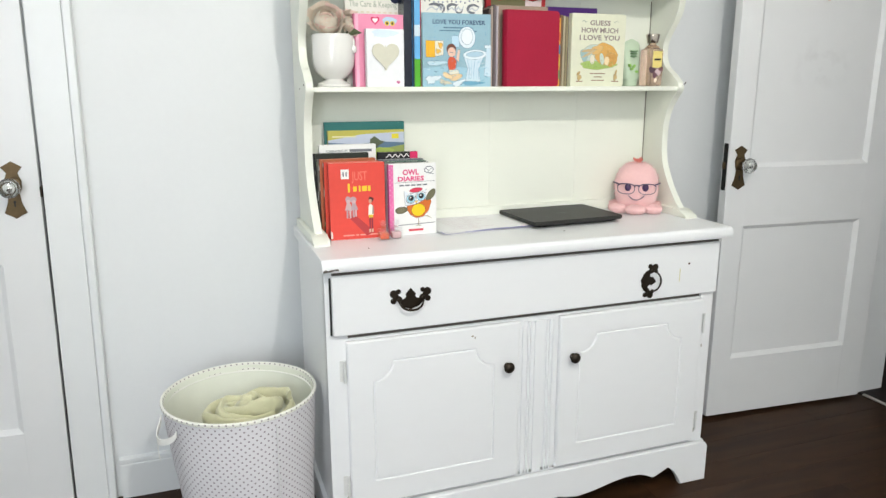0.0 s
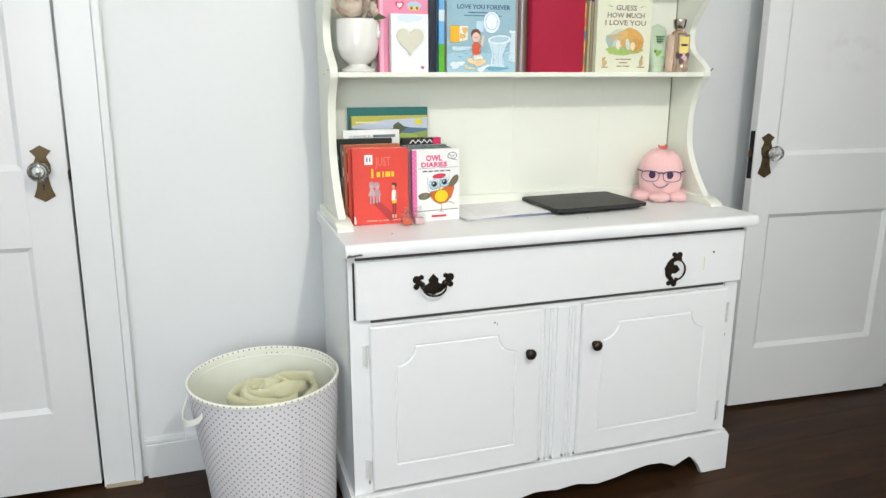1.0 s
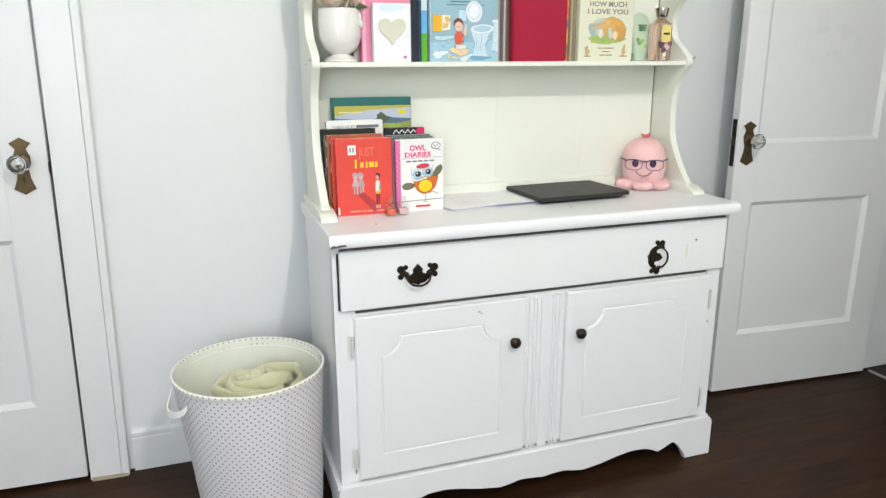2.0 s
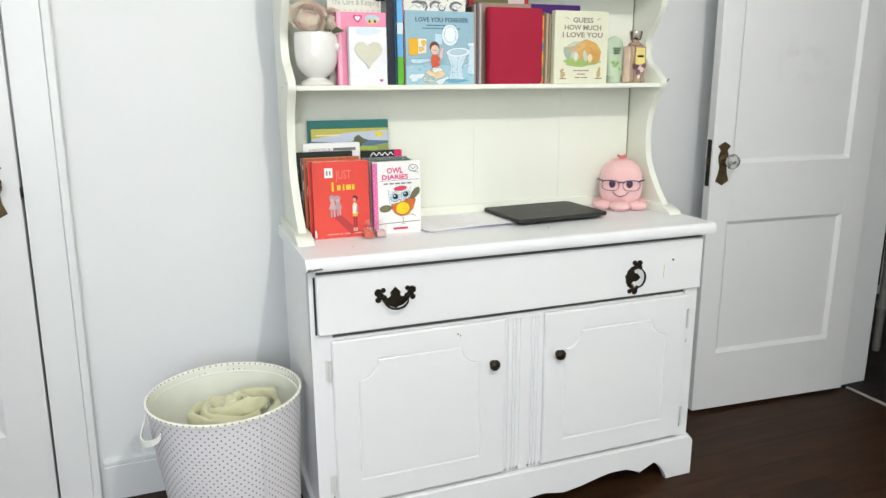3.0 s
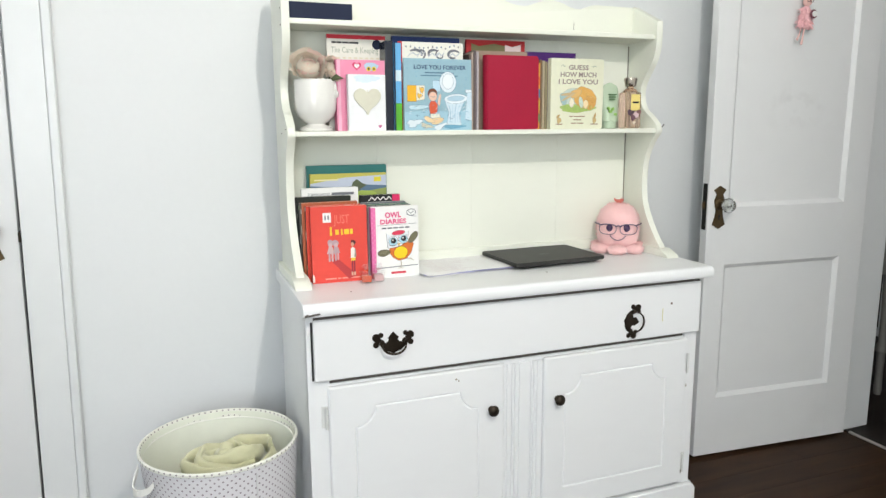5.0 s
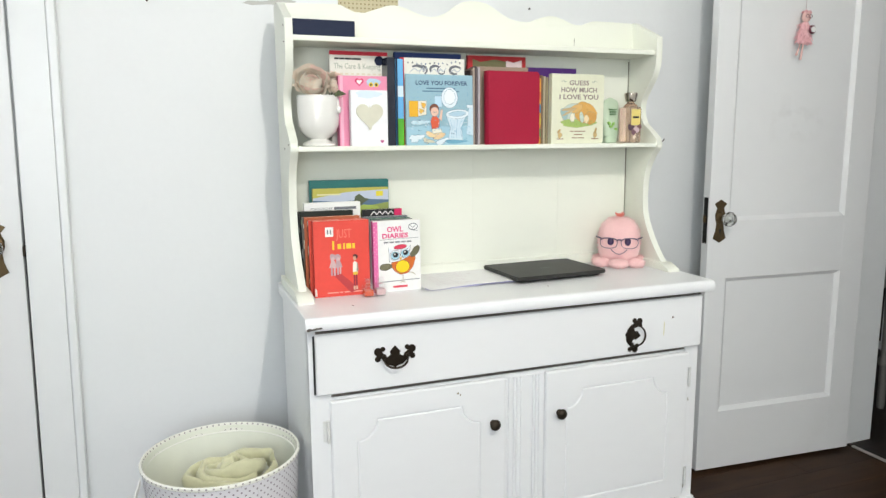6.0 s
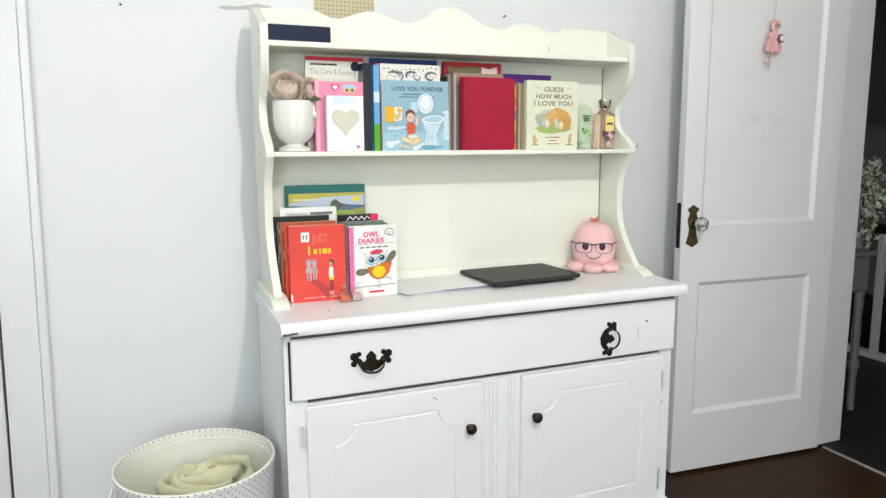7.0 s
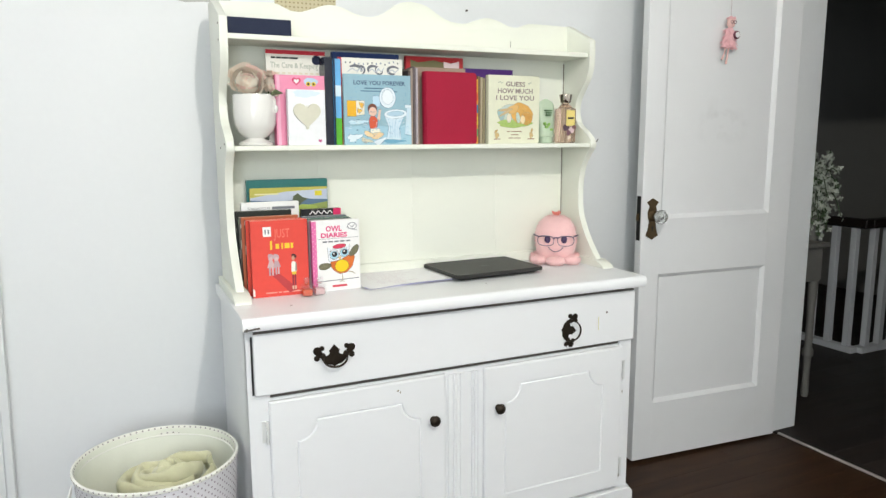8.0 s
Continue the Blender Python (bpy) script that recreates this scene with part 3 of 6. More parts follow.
part("ledge", box(B(), 0.041, 1.179, HB - 0.014, HB, TOPZ, 0.868, 0.004), HUTCH, hu)
part("shelf", box(B(), 0.041, 1.179, -0.297, HB, 1.224, 1.238, 0.003), HUTCH, hu)
part("top_shelf", box(B(), 0.041, 1.179, -0.272, HB, 1.513, 1.528, 0.003), HUTCH, hu)
crest = [(0.040, 1.628), (0.120, 1.630), (0.190, 1.632), (0.222, 1.620), (0.255, 1.611), (0.300, 1.624), (0.345, 1.638), (0.385, 1.634), (0.430, 1.618), (0.475, 1.612), (0.520, 1.628), (0.560, 1.655), (0.590, 1.664),
         (0.625, 1.664), (0.660, 1.655), (0.700, 1.632), (0.740, 1.616), (0.790, 1.613), (0.830, 1.626), (0.870, 1.635), (0.910, 1.628), (0.950, 1.614), (0.985, 1.613), (1.020, 1.625), (1.060, 1.627), (1.180, 1.626)]
part("crest_rail", prism(B(), smooth_curve(crest, 4) + [(1.18, 1.528), (0.04, 1.528)], HB - 0.015, HB + 0.006, "y", 0.002), HUTCH, hu)
part("paint_crack", prism(B(), [(0.9560, 1.548), (0.9568, 1.548), (0.9578, 1.566), (0.9572, 1.572), (0.9562, 1.562)], HB - 0.0158, HB - 0.0145), SEAM, hu, "short crack in the paint")
part("bent_nail", tube(B(), [(1.200, -0.288, 1.240), (1.206, -0.292, 1.243), (1.212, -0.292, 1.250)], 0.0016, 6), IRON, hu)
for y, z in ((-0.262, 1.552), (-0.262, 1.510), (-0.275, 1.243), (-0.20, 1.232)):
    part("screw_head", lathe(B(), [(0.0022, 0.0186), (0.0022, 0.0196)], 10, (0, y, z), axis="x"), BARE_AND_SHADE, hu)

# ---- small things: paper, print and books ----
inks = {}


def ink(r, g, b, rough=0.45):
    key = (r, g, b, rough)
    if key not in inks:
        inks[key] = material("print_%d" % len(inks), (r, g, b), rough, vary=0.12, scale=70, bump=0.04, spec=0.28)
    return inks[key]


WHITE, CREAM, PAGES = ink(0.82, 0.82, 0.80), ink(0.80, 0.79, 0.66), ink(0.74, 0.70, 0.58, 0.8)
BLACK, NAVY, INKGREY = ink(0.02, 0.02, 0.022), ink(0.006, 0.013, 0.042, 0.6), ink(0.16, 0.17, 0.19)


def words(name, text, size, u, v, d, mat, parent, width=None, label="", weight=0.0):
    """Lettering that lies on a cover, its lower left corner at (u, v), d metres in front of the cover's face."""
    c = bpy.data.curves.new(name, "FONT")
    c.body, c.size, c.extrude, c.offset, c.resolution_u = text, size, 0.00015, weight, 2
    tmp = bpy.data.objects.new(name, c)
    me = bpy.data.meshes.new_from_object(tmp)
    xs = [p.co.x for p in me.vertices]
    k = width / (max(xs) - min(xs)) if width else 1
    x0 = min(xs)
    for p in me.vertices:
        x, y, z = p.co
        p.co = (u + (x - x0) * k, -d - z, v + y)
    me.materials.clear()
    me.materials.append(mat)
    ob = new(name, me)
    ob.parent = parent
    bpy.data.objects.remove(tmp)
    bpy.data.curves.remove(c)
    return tagged(ob, label)


def shape(name, pts, d, mat, parent, label=""):
    """A flat printed shape on a cover, d metres in front of its face."""
    return part(name, prism(B(), pts, -d, -d + 0.0002, "y"), mat, parent, label, local=True, smooth=False)


def rect(u0, u1, v0, v1):
    return [(u0, v0), (u1, v0), (u1, v1), (u0, v1)]


def oval(cu, cv, ru, rv, n=20, turn=0.0, wob=0.0):
    out = []
    for k in range(n):
        a = 2 * math.pi * k / n
        r = 1 + wob * math.sin(3 * a + 1) + wob * 0.6 * math.sin(7 * a)
        p, q = ru * r * math.cos(a), rv * r * math.sin(a)
        out.append((cu + p * math.cos(turn) - q * math.sin(turn), cv + p * math.sin(turn) + q * math.cos(turn)))
    return out


def picture(pts, c, f, line):
    """A printed shape with a thin drawn outline under it; later shapes lie over earlier ones."""
    k = sum(1 for o in f.children if o.name.startswith("picture"))
    cu, cv = sum(p[0] for p in pts) / len(pts), sum(p[1] for p in pts) / len(pts)
    grown = []
    for p, q in pts:
        d = max(math.hypot(p - cu, q - cv), 1e-5)
        grown.append((p + 0.0008 * (p - cu) / d, q + 0.0008 * (q - cv) / d))
    shape("outline", grown, 0.0004 + 0.0001 * k, line, f)
    return shape("picture", pts, 0.00045 + 0.0001 * k, c, f)


def stroke(name, pts, w, d, mat, parent, bend=True):
    """A drawn line of a given width on a cover, thinner at both ends."""
    P = [Vector(p) for p in (smooth_curve(pts, 5) if bend and len(pts) > 2 else pts)]
    left, right = [], []
    for i, p in enumerate(P):
        t = (P[min(i + 1, len(P) - 1)] - P[max(i - 1, 0)]).normalized()
        k = 0.5 * w * (0.45 + 0.55 * math.sin(math.pi * (i + 0.5) / len(P)))
        left.append((p.x - t.y * k, p.y + t.x * k))
        right.append((p.x + t.y * k, p.y - t.x * k))
    bm = B()
    a, b = [bm.verts.new((p, -d, q)) for p, q in left], [bm.verts.new((p, -d, q)) for p, q in right]
    for i in range(len(P) - 1):
        bm.faces.new([a[i], a[i + 1], b[i + 1], b[i]])
    return part(name, bm, mat, parent, local=True, smooth=False)


def heart(cu, cv, s):
    out = []
    for k in range(36):
        a = 2 * math.pi * k / 36
        out.append((cu + s * 16 * math.sin(a) ** 3 / 17, cv + s * (13 * math.cos(a) - 5 * math.cos(2 * a) - 2 * math.cos(3 * a) - math.cos(4 * a)) / 17))
    return out


def cut_card(w, h, y0, y1, r):
    """A board whose two outer corners are rounded."""
    pts = [(0, 0)] + [(w - r + r * math.sin(a), r - r * math.cos(a)) for a in [math.pi / 2 * k / 6 for k in range(7)]]
    pts += [(w - r + r * math.cos(a), h - r + r * math.sin(a)) for a in [math.pi / 2 * k / 6 for k in range(7)]] + [(0, h)]
    return prism(B(), pts, y0, y1, "y", 0.0006)


def book(m, w, h, t, cover, label, spine=None, pages=None, hard=False, group="", rnd=0.0012, name="book", corner=0.0):
    """A closed book standing upright; its face looks along -y, its spine is at x = 0."""
    b = thing(name, m, label, "book", group)
    o = 0.004 if hard else 0.001
    c = 0.0025 if hard else 0.0008
    f = part("front_cover", cut_card(w, h, 0, c, corner) if corner else box(B(), 0, w, 0, c, 0, h, min(rnd, c * 0.45), 2), cover, b, local=True)
    part("back_cover", cut_card(w, h, t - c, t, corner) if corner else box(B(), 0, w, t - c, t, 0, h, min(rnd, c * 0.45), 1), cover, b, local=True)
    part("spine", box(B(), 0, c, c, t - c, 0, h), spine or cover, b, local=True)
    part("page_block", box(B(), c, w - o, c, t - c, o, h - o), pages or PAGES, b, local=True)
    return b, f


SH = 1.238
GS, GD = "books on the hutch shelf", "books on the dresser top"

# care book, white with a red band
b, f = book(pose(0.152, -0.195, SH, 0, 0, 1), 0.168, 0.262, 0.016, ink(0.80, 0.79, 0.72), "white paperback with a red top band on the shelf", group=GS)
shape("top_band", rect(0.0, 0.168, 0.251, 0.262), 0.0002, ink(0.55, 0.03, 0.05), f)
shape("badge", oval(0.143, 0.238, 0.0135, 0.0135, 24), 0.0003, NAVY, f)
words("title", "The Care & Keeping", 0.022, 0.012, 0.214, 0.0003, ink(0.42, 0.46, 0.38), f, 0.135, weight=0.0002)
for u0, u1 in ((0.014, 0.026), (0.028, 0.042), (0.044, 0.062), (0.064, 0.090)):
    shape("print_line", rect(u0, u1, 0.2385, 0.2435), 0.0003, BLACK, f)
for k in range(9):
    shape("print_dot", rect(0.012 + k * 0.016, 0.021 + k * 0.016, 0.198, 0.202), 0.0003, ink(0.7, 0.66, 0.5), f)

# pink book and the white heart card before it
b, f = book(pose(0.163, -0.252, SH), 0.137, 0.190, 0.034, ink(0.78, 0.28, 0.42), "pink children's book with a small printed face on the shelf", spine=ink(0.78, 0.22, 0.38), group=GS)
shape("picture", oval(0.098, 0.173, 0.020, 0.011, 22, wob=0.05), 0.0003, ink(0.42, 0.58, 0.72), f)
for u in (0.091, 0.106):
    shape("dot", oval(u, 0.167, 0.0065, 0.0065, 14), 0.0005, ink(0.75, 0.55, 0.05), f)
    shape("dot", oval(u, 0.167, 0.003, 0.0035, 12), 0.0007, BLACK, f)
shape("heart_mark", heart(0.058, 0.174, 0.013), 0.0003, ink(0.62, 0.03, 0.12), f)
shape("heart_mark", heart(0.058, 0.174, 0.008), 0.0005, WHITE, f)
shape("edge_stripe", rect(0.004, 0.012, 0.0, 0.19), 0.0003, ink(0.84, 0.46, 0.58), f)
hc = thing("heart_card", pose(0.188, -0.284, SH, 0, 0, 1), "white card with a cream textured heart standing on the shelf", "card")
f = part("board", box(B(), 0, 0.104, 0, 0.020, 0, 0.150, 0.001), ink(0.84, 0.85, 0.86), hc, local=True)
part("heart", prism(B(), heart(0.052, 0.084, 0.041), -0.004, 0.0, "y", 0.002), ink(0.66, 0.65, 0.53, 0.8), hc, "cream textured heart", local=True)
shape("small_heart", heart(0.087, 0.012, 0.0055), 0.0003, ink(0.5, 0.1, 0.25), f)
shape("tint", oval(0.050, 0.139, 0.036, 0.010, 18, wob=0.12), 0.0002, ink(0.68, 0.79, 0.86), f)

# dark binder and blue-green spines
b, f = book(pose(0.302, -0.252, SH, 0, 0, -1), 0.022, 0.243, 0.10, material("glossy_binder", (0.012, 0.016, 0.03), 0.22, vary=0.2, bump=0.05), "dark navy binder with its spine outwards on the shelf", group=GS, hard=True)
b, f = book(pose(0.325, -0.258, SH), 0.021, 0.238, 0.09, ink(0.14, 0.42, 0.72), "book with a blue and green spine on the shelf", group=GS)
shape("spine_band", rect(0, 0.021, 0.0, 0.075), 0.0003, ink(0.10, 0.42, 0.03), f)
shape("spine_band", rect(0, 0.021, 0.135, 0.165), 0.0003, ink(0.62, 0.74, 0.80), f)
shape("spine_edge", rect(0, 0.004, 0.0, 0.238), 0.0005, NAVY, f)

# blue book, white picture book and the pale blue paperback
b, f = book(pose(0.340, -0.198, SH), 0.205, 0.264, 0.018, ink(0.02, 0.045, 0.16), "tall dark blue hardback at the back of the shelf", group=GS, hard=True)
b, f = book(pose(0.345, -0.238, SH, 0, 0, 0.5), 0.195, 0.245, 0.012, ink(0.82, 0.81, 0.74), "white picture book with scattered dots on the shelf", spine=ink(0.62, 0.03, 0.04), group=GS)
shape("red_edge", rect(0, 0.010, 0, 0.245), 0.0003, ink(0.62, 0.03, 0.04), f)
random.seed(7)
for k in range(13):
    shape("dot", oval(0.022 + k * 0.0132, 0.232 + random.uniform(-0.004, 0.006), 0.0022, 0.0028, 8), 0.0003, random.choice((INKGREY, ink(0.5, 0.05, 0.08), ink(0.2, 0.25, 0.35))), f)
for cu, w in ((0.046, 0.026), (0.066, 0.014), (0.104, 0.020), (0.124, 0.015), (0.166, 0.022)):
    turn = random.uniform(0, 6)
    stroke("letter_swirl", [(cu + w * (0.95 - 0.07 * k) * math.cos(turn + 0.9 * k), 0.212 + 0.013 * (1 - 0.06 * k) * math.sin(turn + 0.9 * k)) for k in range(random.choice((4, 5, 6)))], random.choice((0.0045, 0.0065, 0.0080)), 0.0004, INKGREY, f)
    stroke("letter_swirl", [(cu - w * 0.8, 0.204), (cu - w * 0.2, 0.215), (cu + w * 0.3, 0.209), (cu + w * 0.9, 0.220)], 0.0030, 0.0007, ink(0.50, 0.53, 0.58), f)
b, f = book(pose(0.351, -0.266, SH, -1.2, 0, 0.8), 0.205, 0.198, 0.006, ink(0.30, 0.48, 0.56), "pale blue paperback picture book standing on the shelf", group=GS)
words("title", "LOVE YOU FOREVER", 0.0165, 0.030, 0.169, 0.0004, ink(0.03, 0.06, 0.14), f, 0.158, weight=0.0003)
shape("print_line", rect(0.062, 0.150, 0.158, 0.161), 0.0003, ink(0.08, 0.16, 0.24), f)
shape("print_line", rect(0.050, 0.162, 0.150, 0.153), 0.0003, ink(0.10, 0.20, 0.28), f)
PALE, SHADE, LINE, TEAL = ink(0.72, 0.80, 0.84), ink(0.42, 0.60, 0.70), ink(0.07, 0.15, 0.24), ink(0.16, 0.38, 0.52)
for k in range(60):
    u, v = random.uniform(0.008, 0.198), random.uniform(0.066, 0.192)
    shape("speck", oval(u, v, 0.0014, 0.0014, 6), 0.0002, ink(0.20, 0.40, 0.54), f)
shape("pale_floor", [(0.0, 0.0), (0.205, 0.0), (0.205, 0.060), (0.15, 0.050), (0.08, 0.056), (0.0, 0.050)], 0.00025, ink(0.36, 0.58, 0.68), f)
for pts, c in ((rect(0.086, 0.108, 0.108, 0.138), ink(0.50, 0.68, 0.78)), (oval(0.132, 0.134, 0.025, 0.029, 26), PALE), (oval(0.132, 0.136, 0.017, 0.021, 24), ink(0.80, 0.85, 0.87)),
               ([(0.126, 0.012), (0.172, 0.012), (0.168, 0.050), (0.182, 0.082), (0.122, 0.082), (0.134, 0.050)], ink(0.62, 0.74, 0.81)), (oval(0.156, 0.088, 0.036, 0.013, 26, 0.06), PALE), (oval(0.156, 0.089, 0.026, 0.007, 24, 0.06), SHADE), ([(0.184, 0.030), (0.205, 0.026), (0.205, 0.112), (0.192, 0.108)], ink(0.58, 0.72, 0.80)), (rect(0.186, 0.205, 0.106, 0.114), PALE),
               (rect(0.009, 0.036, 0.080, 0.124), ink(0.80, 0.44, 0.03)), ([(0.036, 0.082), (0.060, 0.086), (0.061, 0.124), (0.036, 0.124)], ink(0.80, 0.74, 0.60)), (oval(0.052, 0.112, 0.006, 0.008, 12, 0.3, 0.25), ink(0.80, 0.46, 0.08)), (oval(0.045, 0.096, 0.007, 0.006, 12, 0, 0.25), ink(0.80, 0.50, 0.10)),
               (oval(0.086, 0.062, 0.013, 0.021, 16, wob=0.06), ink(0.66, 0.11, 0.05)), ([(0.076, 0.030), (0.110, 0.030), (0.104, 0.046), (0.078, 0.046)], ink(0.80, 0.78, 0.66)), (oval(0.096, 0.026, 0.020, 0.009, 18, 0.2, 0.08), ink(0.78, 0.58, 0.34)), (oval(0.072, 0.030, 0.016, 0.007, 16, -0.4, 0.08), ink(0.80, 0.62, 0.36)), ([(0.098, 0.074), (0.104, 0.100), (0.110, 0.100), (0.106, 0.068)], ink(0.78, 0.55, 0.42)), (oval(0.084, 0.102, 0.014, 0.014, 18), ink(0.18, 0.06, 0.03)), (oval(0.085, 0.094, 0.012, 0.013, 18), ink(0.78, 0.52, 0.40)),
               (oval(0.040, 0.064, 0.030, 0.006, 16, 0.05, 0.12), ink(0.56, 0.73, 0.80)), (oval(0.028, 0.020, 0.022, 0.010, 16, 0.2, 0.25), PALE), (oval(0.064, 0.012, 0.018, 0.006, 12, -0.2, 0.3), ink(0.64, 0.60, 0.46)), (oval(0.106, 0.010, 0.020, 0.007, 14, 0.4, 0.2), PALE), (oval(0.148, 0.010, 0.034, 0.005, 14, 0.0, 0.2), TEAL)):
    picture(pts, c, f, LINE)
stroke("drawn_line", [(0.078, 0.094), (0.084, 0.092), (0.091, 0.094)], 0.0012, 0.0027, LINE, f)
for k in range(5):
    stroke("drawn_line", [(0.136 + 0.008 * k, 0.020), (0.138 + 0.007 * k, 0.046), (0.132 + 0.012 * k, 0.074)], 0.0012, 0.0027, SHADE if k % 2 else TEAL, f)
for k in range(90):
    u, v, a, q = random.uniform(0.006, 0.196), random.uniform(0.004, 0.075), random.uniform(-0.9, 0.9), random.uniform(0.003, 0.012)
    stroke("pen_stroke", [(u, v), (u + 0.5 * q * math.cos(a), v + 0.5 * q * math.sin(a) + 0.001), (min(0.202, u + q * math.cos(a)), max(0.002, v + q * math.sin(a)))], 0.0011, 0.0028, random.choice((LINE, TEAL, PALE, ink(0.22, 0.46, 0.60), PALE)), f)

# thin books in a row, then the plain red hardback and what stands behind it
for k, (x, h, c) in enumerate(((0.556, 0.215, (0.10, 0.07, 0.06)), (0.562, 0.222, (0.42, 0.34, 0.28)), (0.569, 0.226, (0.16, 0.13, 0.13)), (0.576, 0.222, (0.48, 0.44, 0.46)))):
    book(pose(x, -0.245 - 0.003 * k, SH), 0.0058, h, 0.10, ink(*c), "thin paperback with its edge outwards on the shelf", group=GS)
b, f = book(pose(0.566, -0.200, SH), 0.192, 0.262, 0.014, ink(0.42, 0.025, 0.03), "tall red picture book at the back of the shelf", group=GS, hard=True)
shape("picture", [(0.015, 0.226), (0.178, 0.226), (0.178, 0.250), (0.140, 0.244), (0.090, 0.252), (0.040, 0.244), (0.015, 0.252)], 0.0003, ink(0.16, 0.15, 0.07), f)
shape("paper_corner", [(0.125, 0.20), (0.178, 0.20), (0.178, 0.252), (0.150, 0.244), (0.125, 0.250)], 0.0005, ink(0.70, 0.58, 0.58), f)
b, f = book(pose(0.574, -0.228, SH), 0.178, 0.228, 0.010, ink(0.34, 0.25, 0.19), "pale grey pink paperback on the shelf", group=GS)
rb, f = book(pose(0.598, -0.284, SH, -1, 0, 1.5), 0.168, 0.212, 0.034, material("red_leatherette", (0.34, 0.006, 0.033), 0.5, vary=0.14, scale=160, bump=0.3, spec=0.3), "plain crimson leather-look hardback on the shelf", group=GS, hard=True, corner=0.010)
part("rounded_spine", lathe(B(), [(0.017, 0.0), (0.017, 0.212)], 20, (0.004, 0.017, 0), sx=0.5), rb.children[0].data.materials[0], rb, local=True)
b, f = book(pose(0.772, -0.255, SH), 0.010, 0.195, 0.10, ink(0.75, 0.38, 0.05), "thin bright book with a striped spine on the shelf", group=GS)
for k, c in enumerate(((0.10, 0.35, 0.12), (0.72, 0.60, 0.06), (0.05, 0.25, 0.42), (0.70, 0.16, 0.04))):
    shape("stripe", [(0.0, 0.03 + k * 0.036), (0.010, 0.02 + k * 0.036), (0.010, 0.045 + k * 0.036), (0.0, 0.055 + k * 0.036)], 0.0003, ink(*c), f)
for k, c in enumerate(((0.22, 0.14, 0.08), (0.46, 0.40, 0.28), (0.30, 0.26, 0.16))):
    book(pose(0.784 + 0.0075 * k, -0.250 - 0.004 * k, SH), 0.0068, 0.205 - 0.003 * k, 0.10, ink(*c), "thin paperback with its edge outwards on the shelf", group=GS)
b, f = book(pose(0.765, -0.178, SH), 0.185, 0.235, 0.012, ink(0.075, 0.022, 0.17), "purple hardback at the back of the shelf", group=GS, hard=True)

# pale board book with a hare picture
b, f = book(pose(0.808, -0.276, SH, 0, 0, 0.6), 0.184, 0.209, 0.020, ink(0.74, 0.75, 0.58), "pale cream board book with a meadow picture on the shelf", group=GS, hard=True, corner=0.007)
BROWN = ink(0.30, 0.19, 0.13)
TITLE = ink(0.27, 0.22, 0.20)
words("title", "GUESS", 0.020, 0.060, 0.176, 0.0004, TITLE, f, 0.070, weight=0.00045)
words("title", "HOW MUCH", 0.020, 0.032, 0.155, 0.0004, TITLE, f, 0.126, weight=0.00045)
words("title", "I LOVE YOU", 0.020, 0.026, 0.134, 0.0004, TITLE, f, 0.138, weight=0.00045)
for pts, c in ((oval(0.093, 0.088, 0.060, 0.034, 26, wob=0.04), ink(0.52, 0.62, 0.56)), (oval(0.044, 0.090, 0.012, 0.018, 14, 0.3, 0.1), ink(0.34, 0.50, 0.50)), (oval(0.092, 0.062, 0.062, 0.012, 24, wob=0.10), ink(0.40, 0.55, 0.16)),
               (oval(0.118, 0.094, 0.040, 0.031, 24, -0.25, 0.05), ink(0.70, 0.40, 0.11)), (oval(0.138, 0.078, 0.020, 0.020, 18, 0, 0.05), ink(0.66, 0.36, 0.10)), (oval(0.086, 0.106, 0.021, 0.012, 18, 0.35, 0.06), ink(0.72, 0.46, 0.17)), (oval(0.060, 0.104, 0.026, 0.0038, 14, 0.12), ink(0.58, 0.42, 0.22)), (oval(0.060, 0.095, 0.026, 0.0034, 14, 0.45), ink(0.60, 0.46, 0.26)),
               (oval(0.072, 0.078, 0.008, 0.014, 16), ink(0.78, 0.74, 0.60)), (oval(0.105, 0.080, 0.007, 0.017, 16, 0.2), ink(0.56, 0.68, 0.60)), (oval(0.122, 0.074, 0.009, 0.013, 16), ink(0.82, 0.68, 0.42)),
               (oval(0.029, 0.026, 0.007, 0.009, 12, wob=0.2), ink(0.60, 0.44, 0.20)), (oval(0.026, 0.038, 0.007, 0.003, 10, 0.7), ink(0.52, 0.36, 0.14)), (oval(0.154, 0.026, 0.006, 0.009, 12, wob=0.2), ink(0.60, 0.44, 0.20)), (oval(0.156, 0.040, 0.003, 0.008, 10, -0.2), ink(0.52, 0.36, 0.14))):
    picture(pts, c, f, ink(0.40, 0.34, 0.20))
random.seed(23)
for k in range(34):
    u, v = random.uniform(0.040, 0.146), random.uniform(0.052, 0.068)
    stroke("grass_blade", [(u, v), (u + random.uniform(-0.002, 0.002), v + random.uniform(0.004, 0.009))], 0.0010, 0.0021, random.choice((ink(0.24, 0.42, 0.08), ink(0.50, 0.62, 0.20), ink(0.16, 0.30, 0.08))), f, False)
for k in range(26):
    u, v = random.uniform(0.098, 0.150), random.uniform(0.072, 0.118)
    stroke("fur_line", [(u, v), (u + 0.006, v - random.uniform(0.000, 0.006))], 0.0009, 0.0022, random.choice((ink(0.48, 0.25, 0.06), ink(0.80, 0.54, 0.22))), f, False)
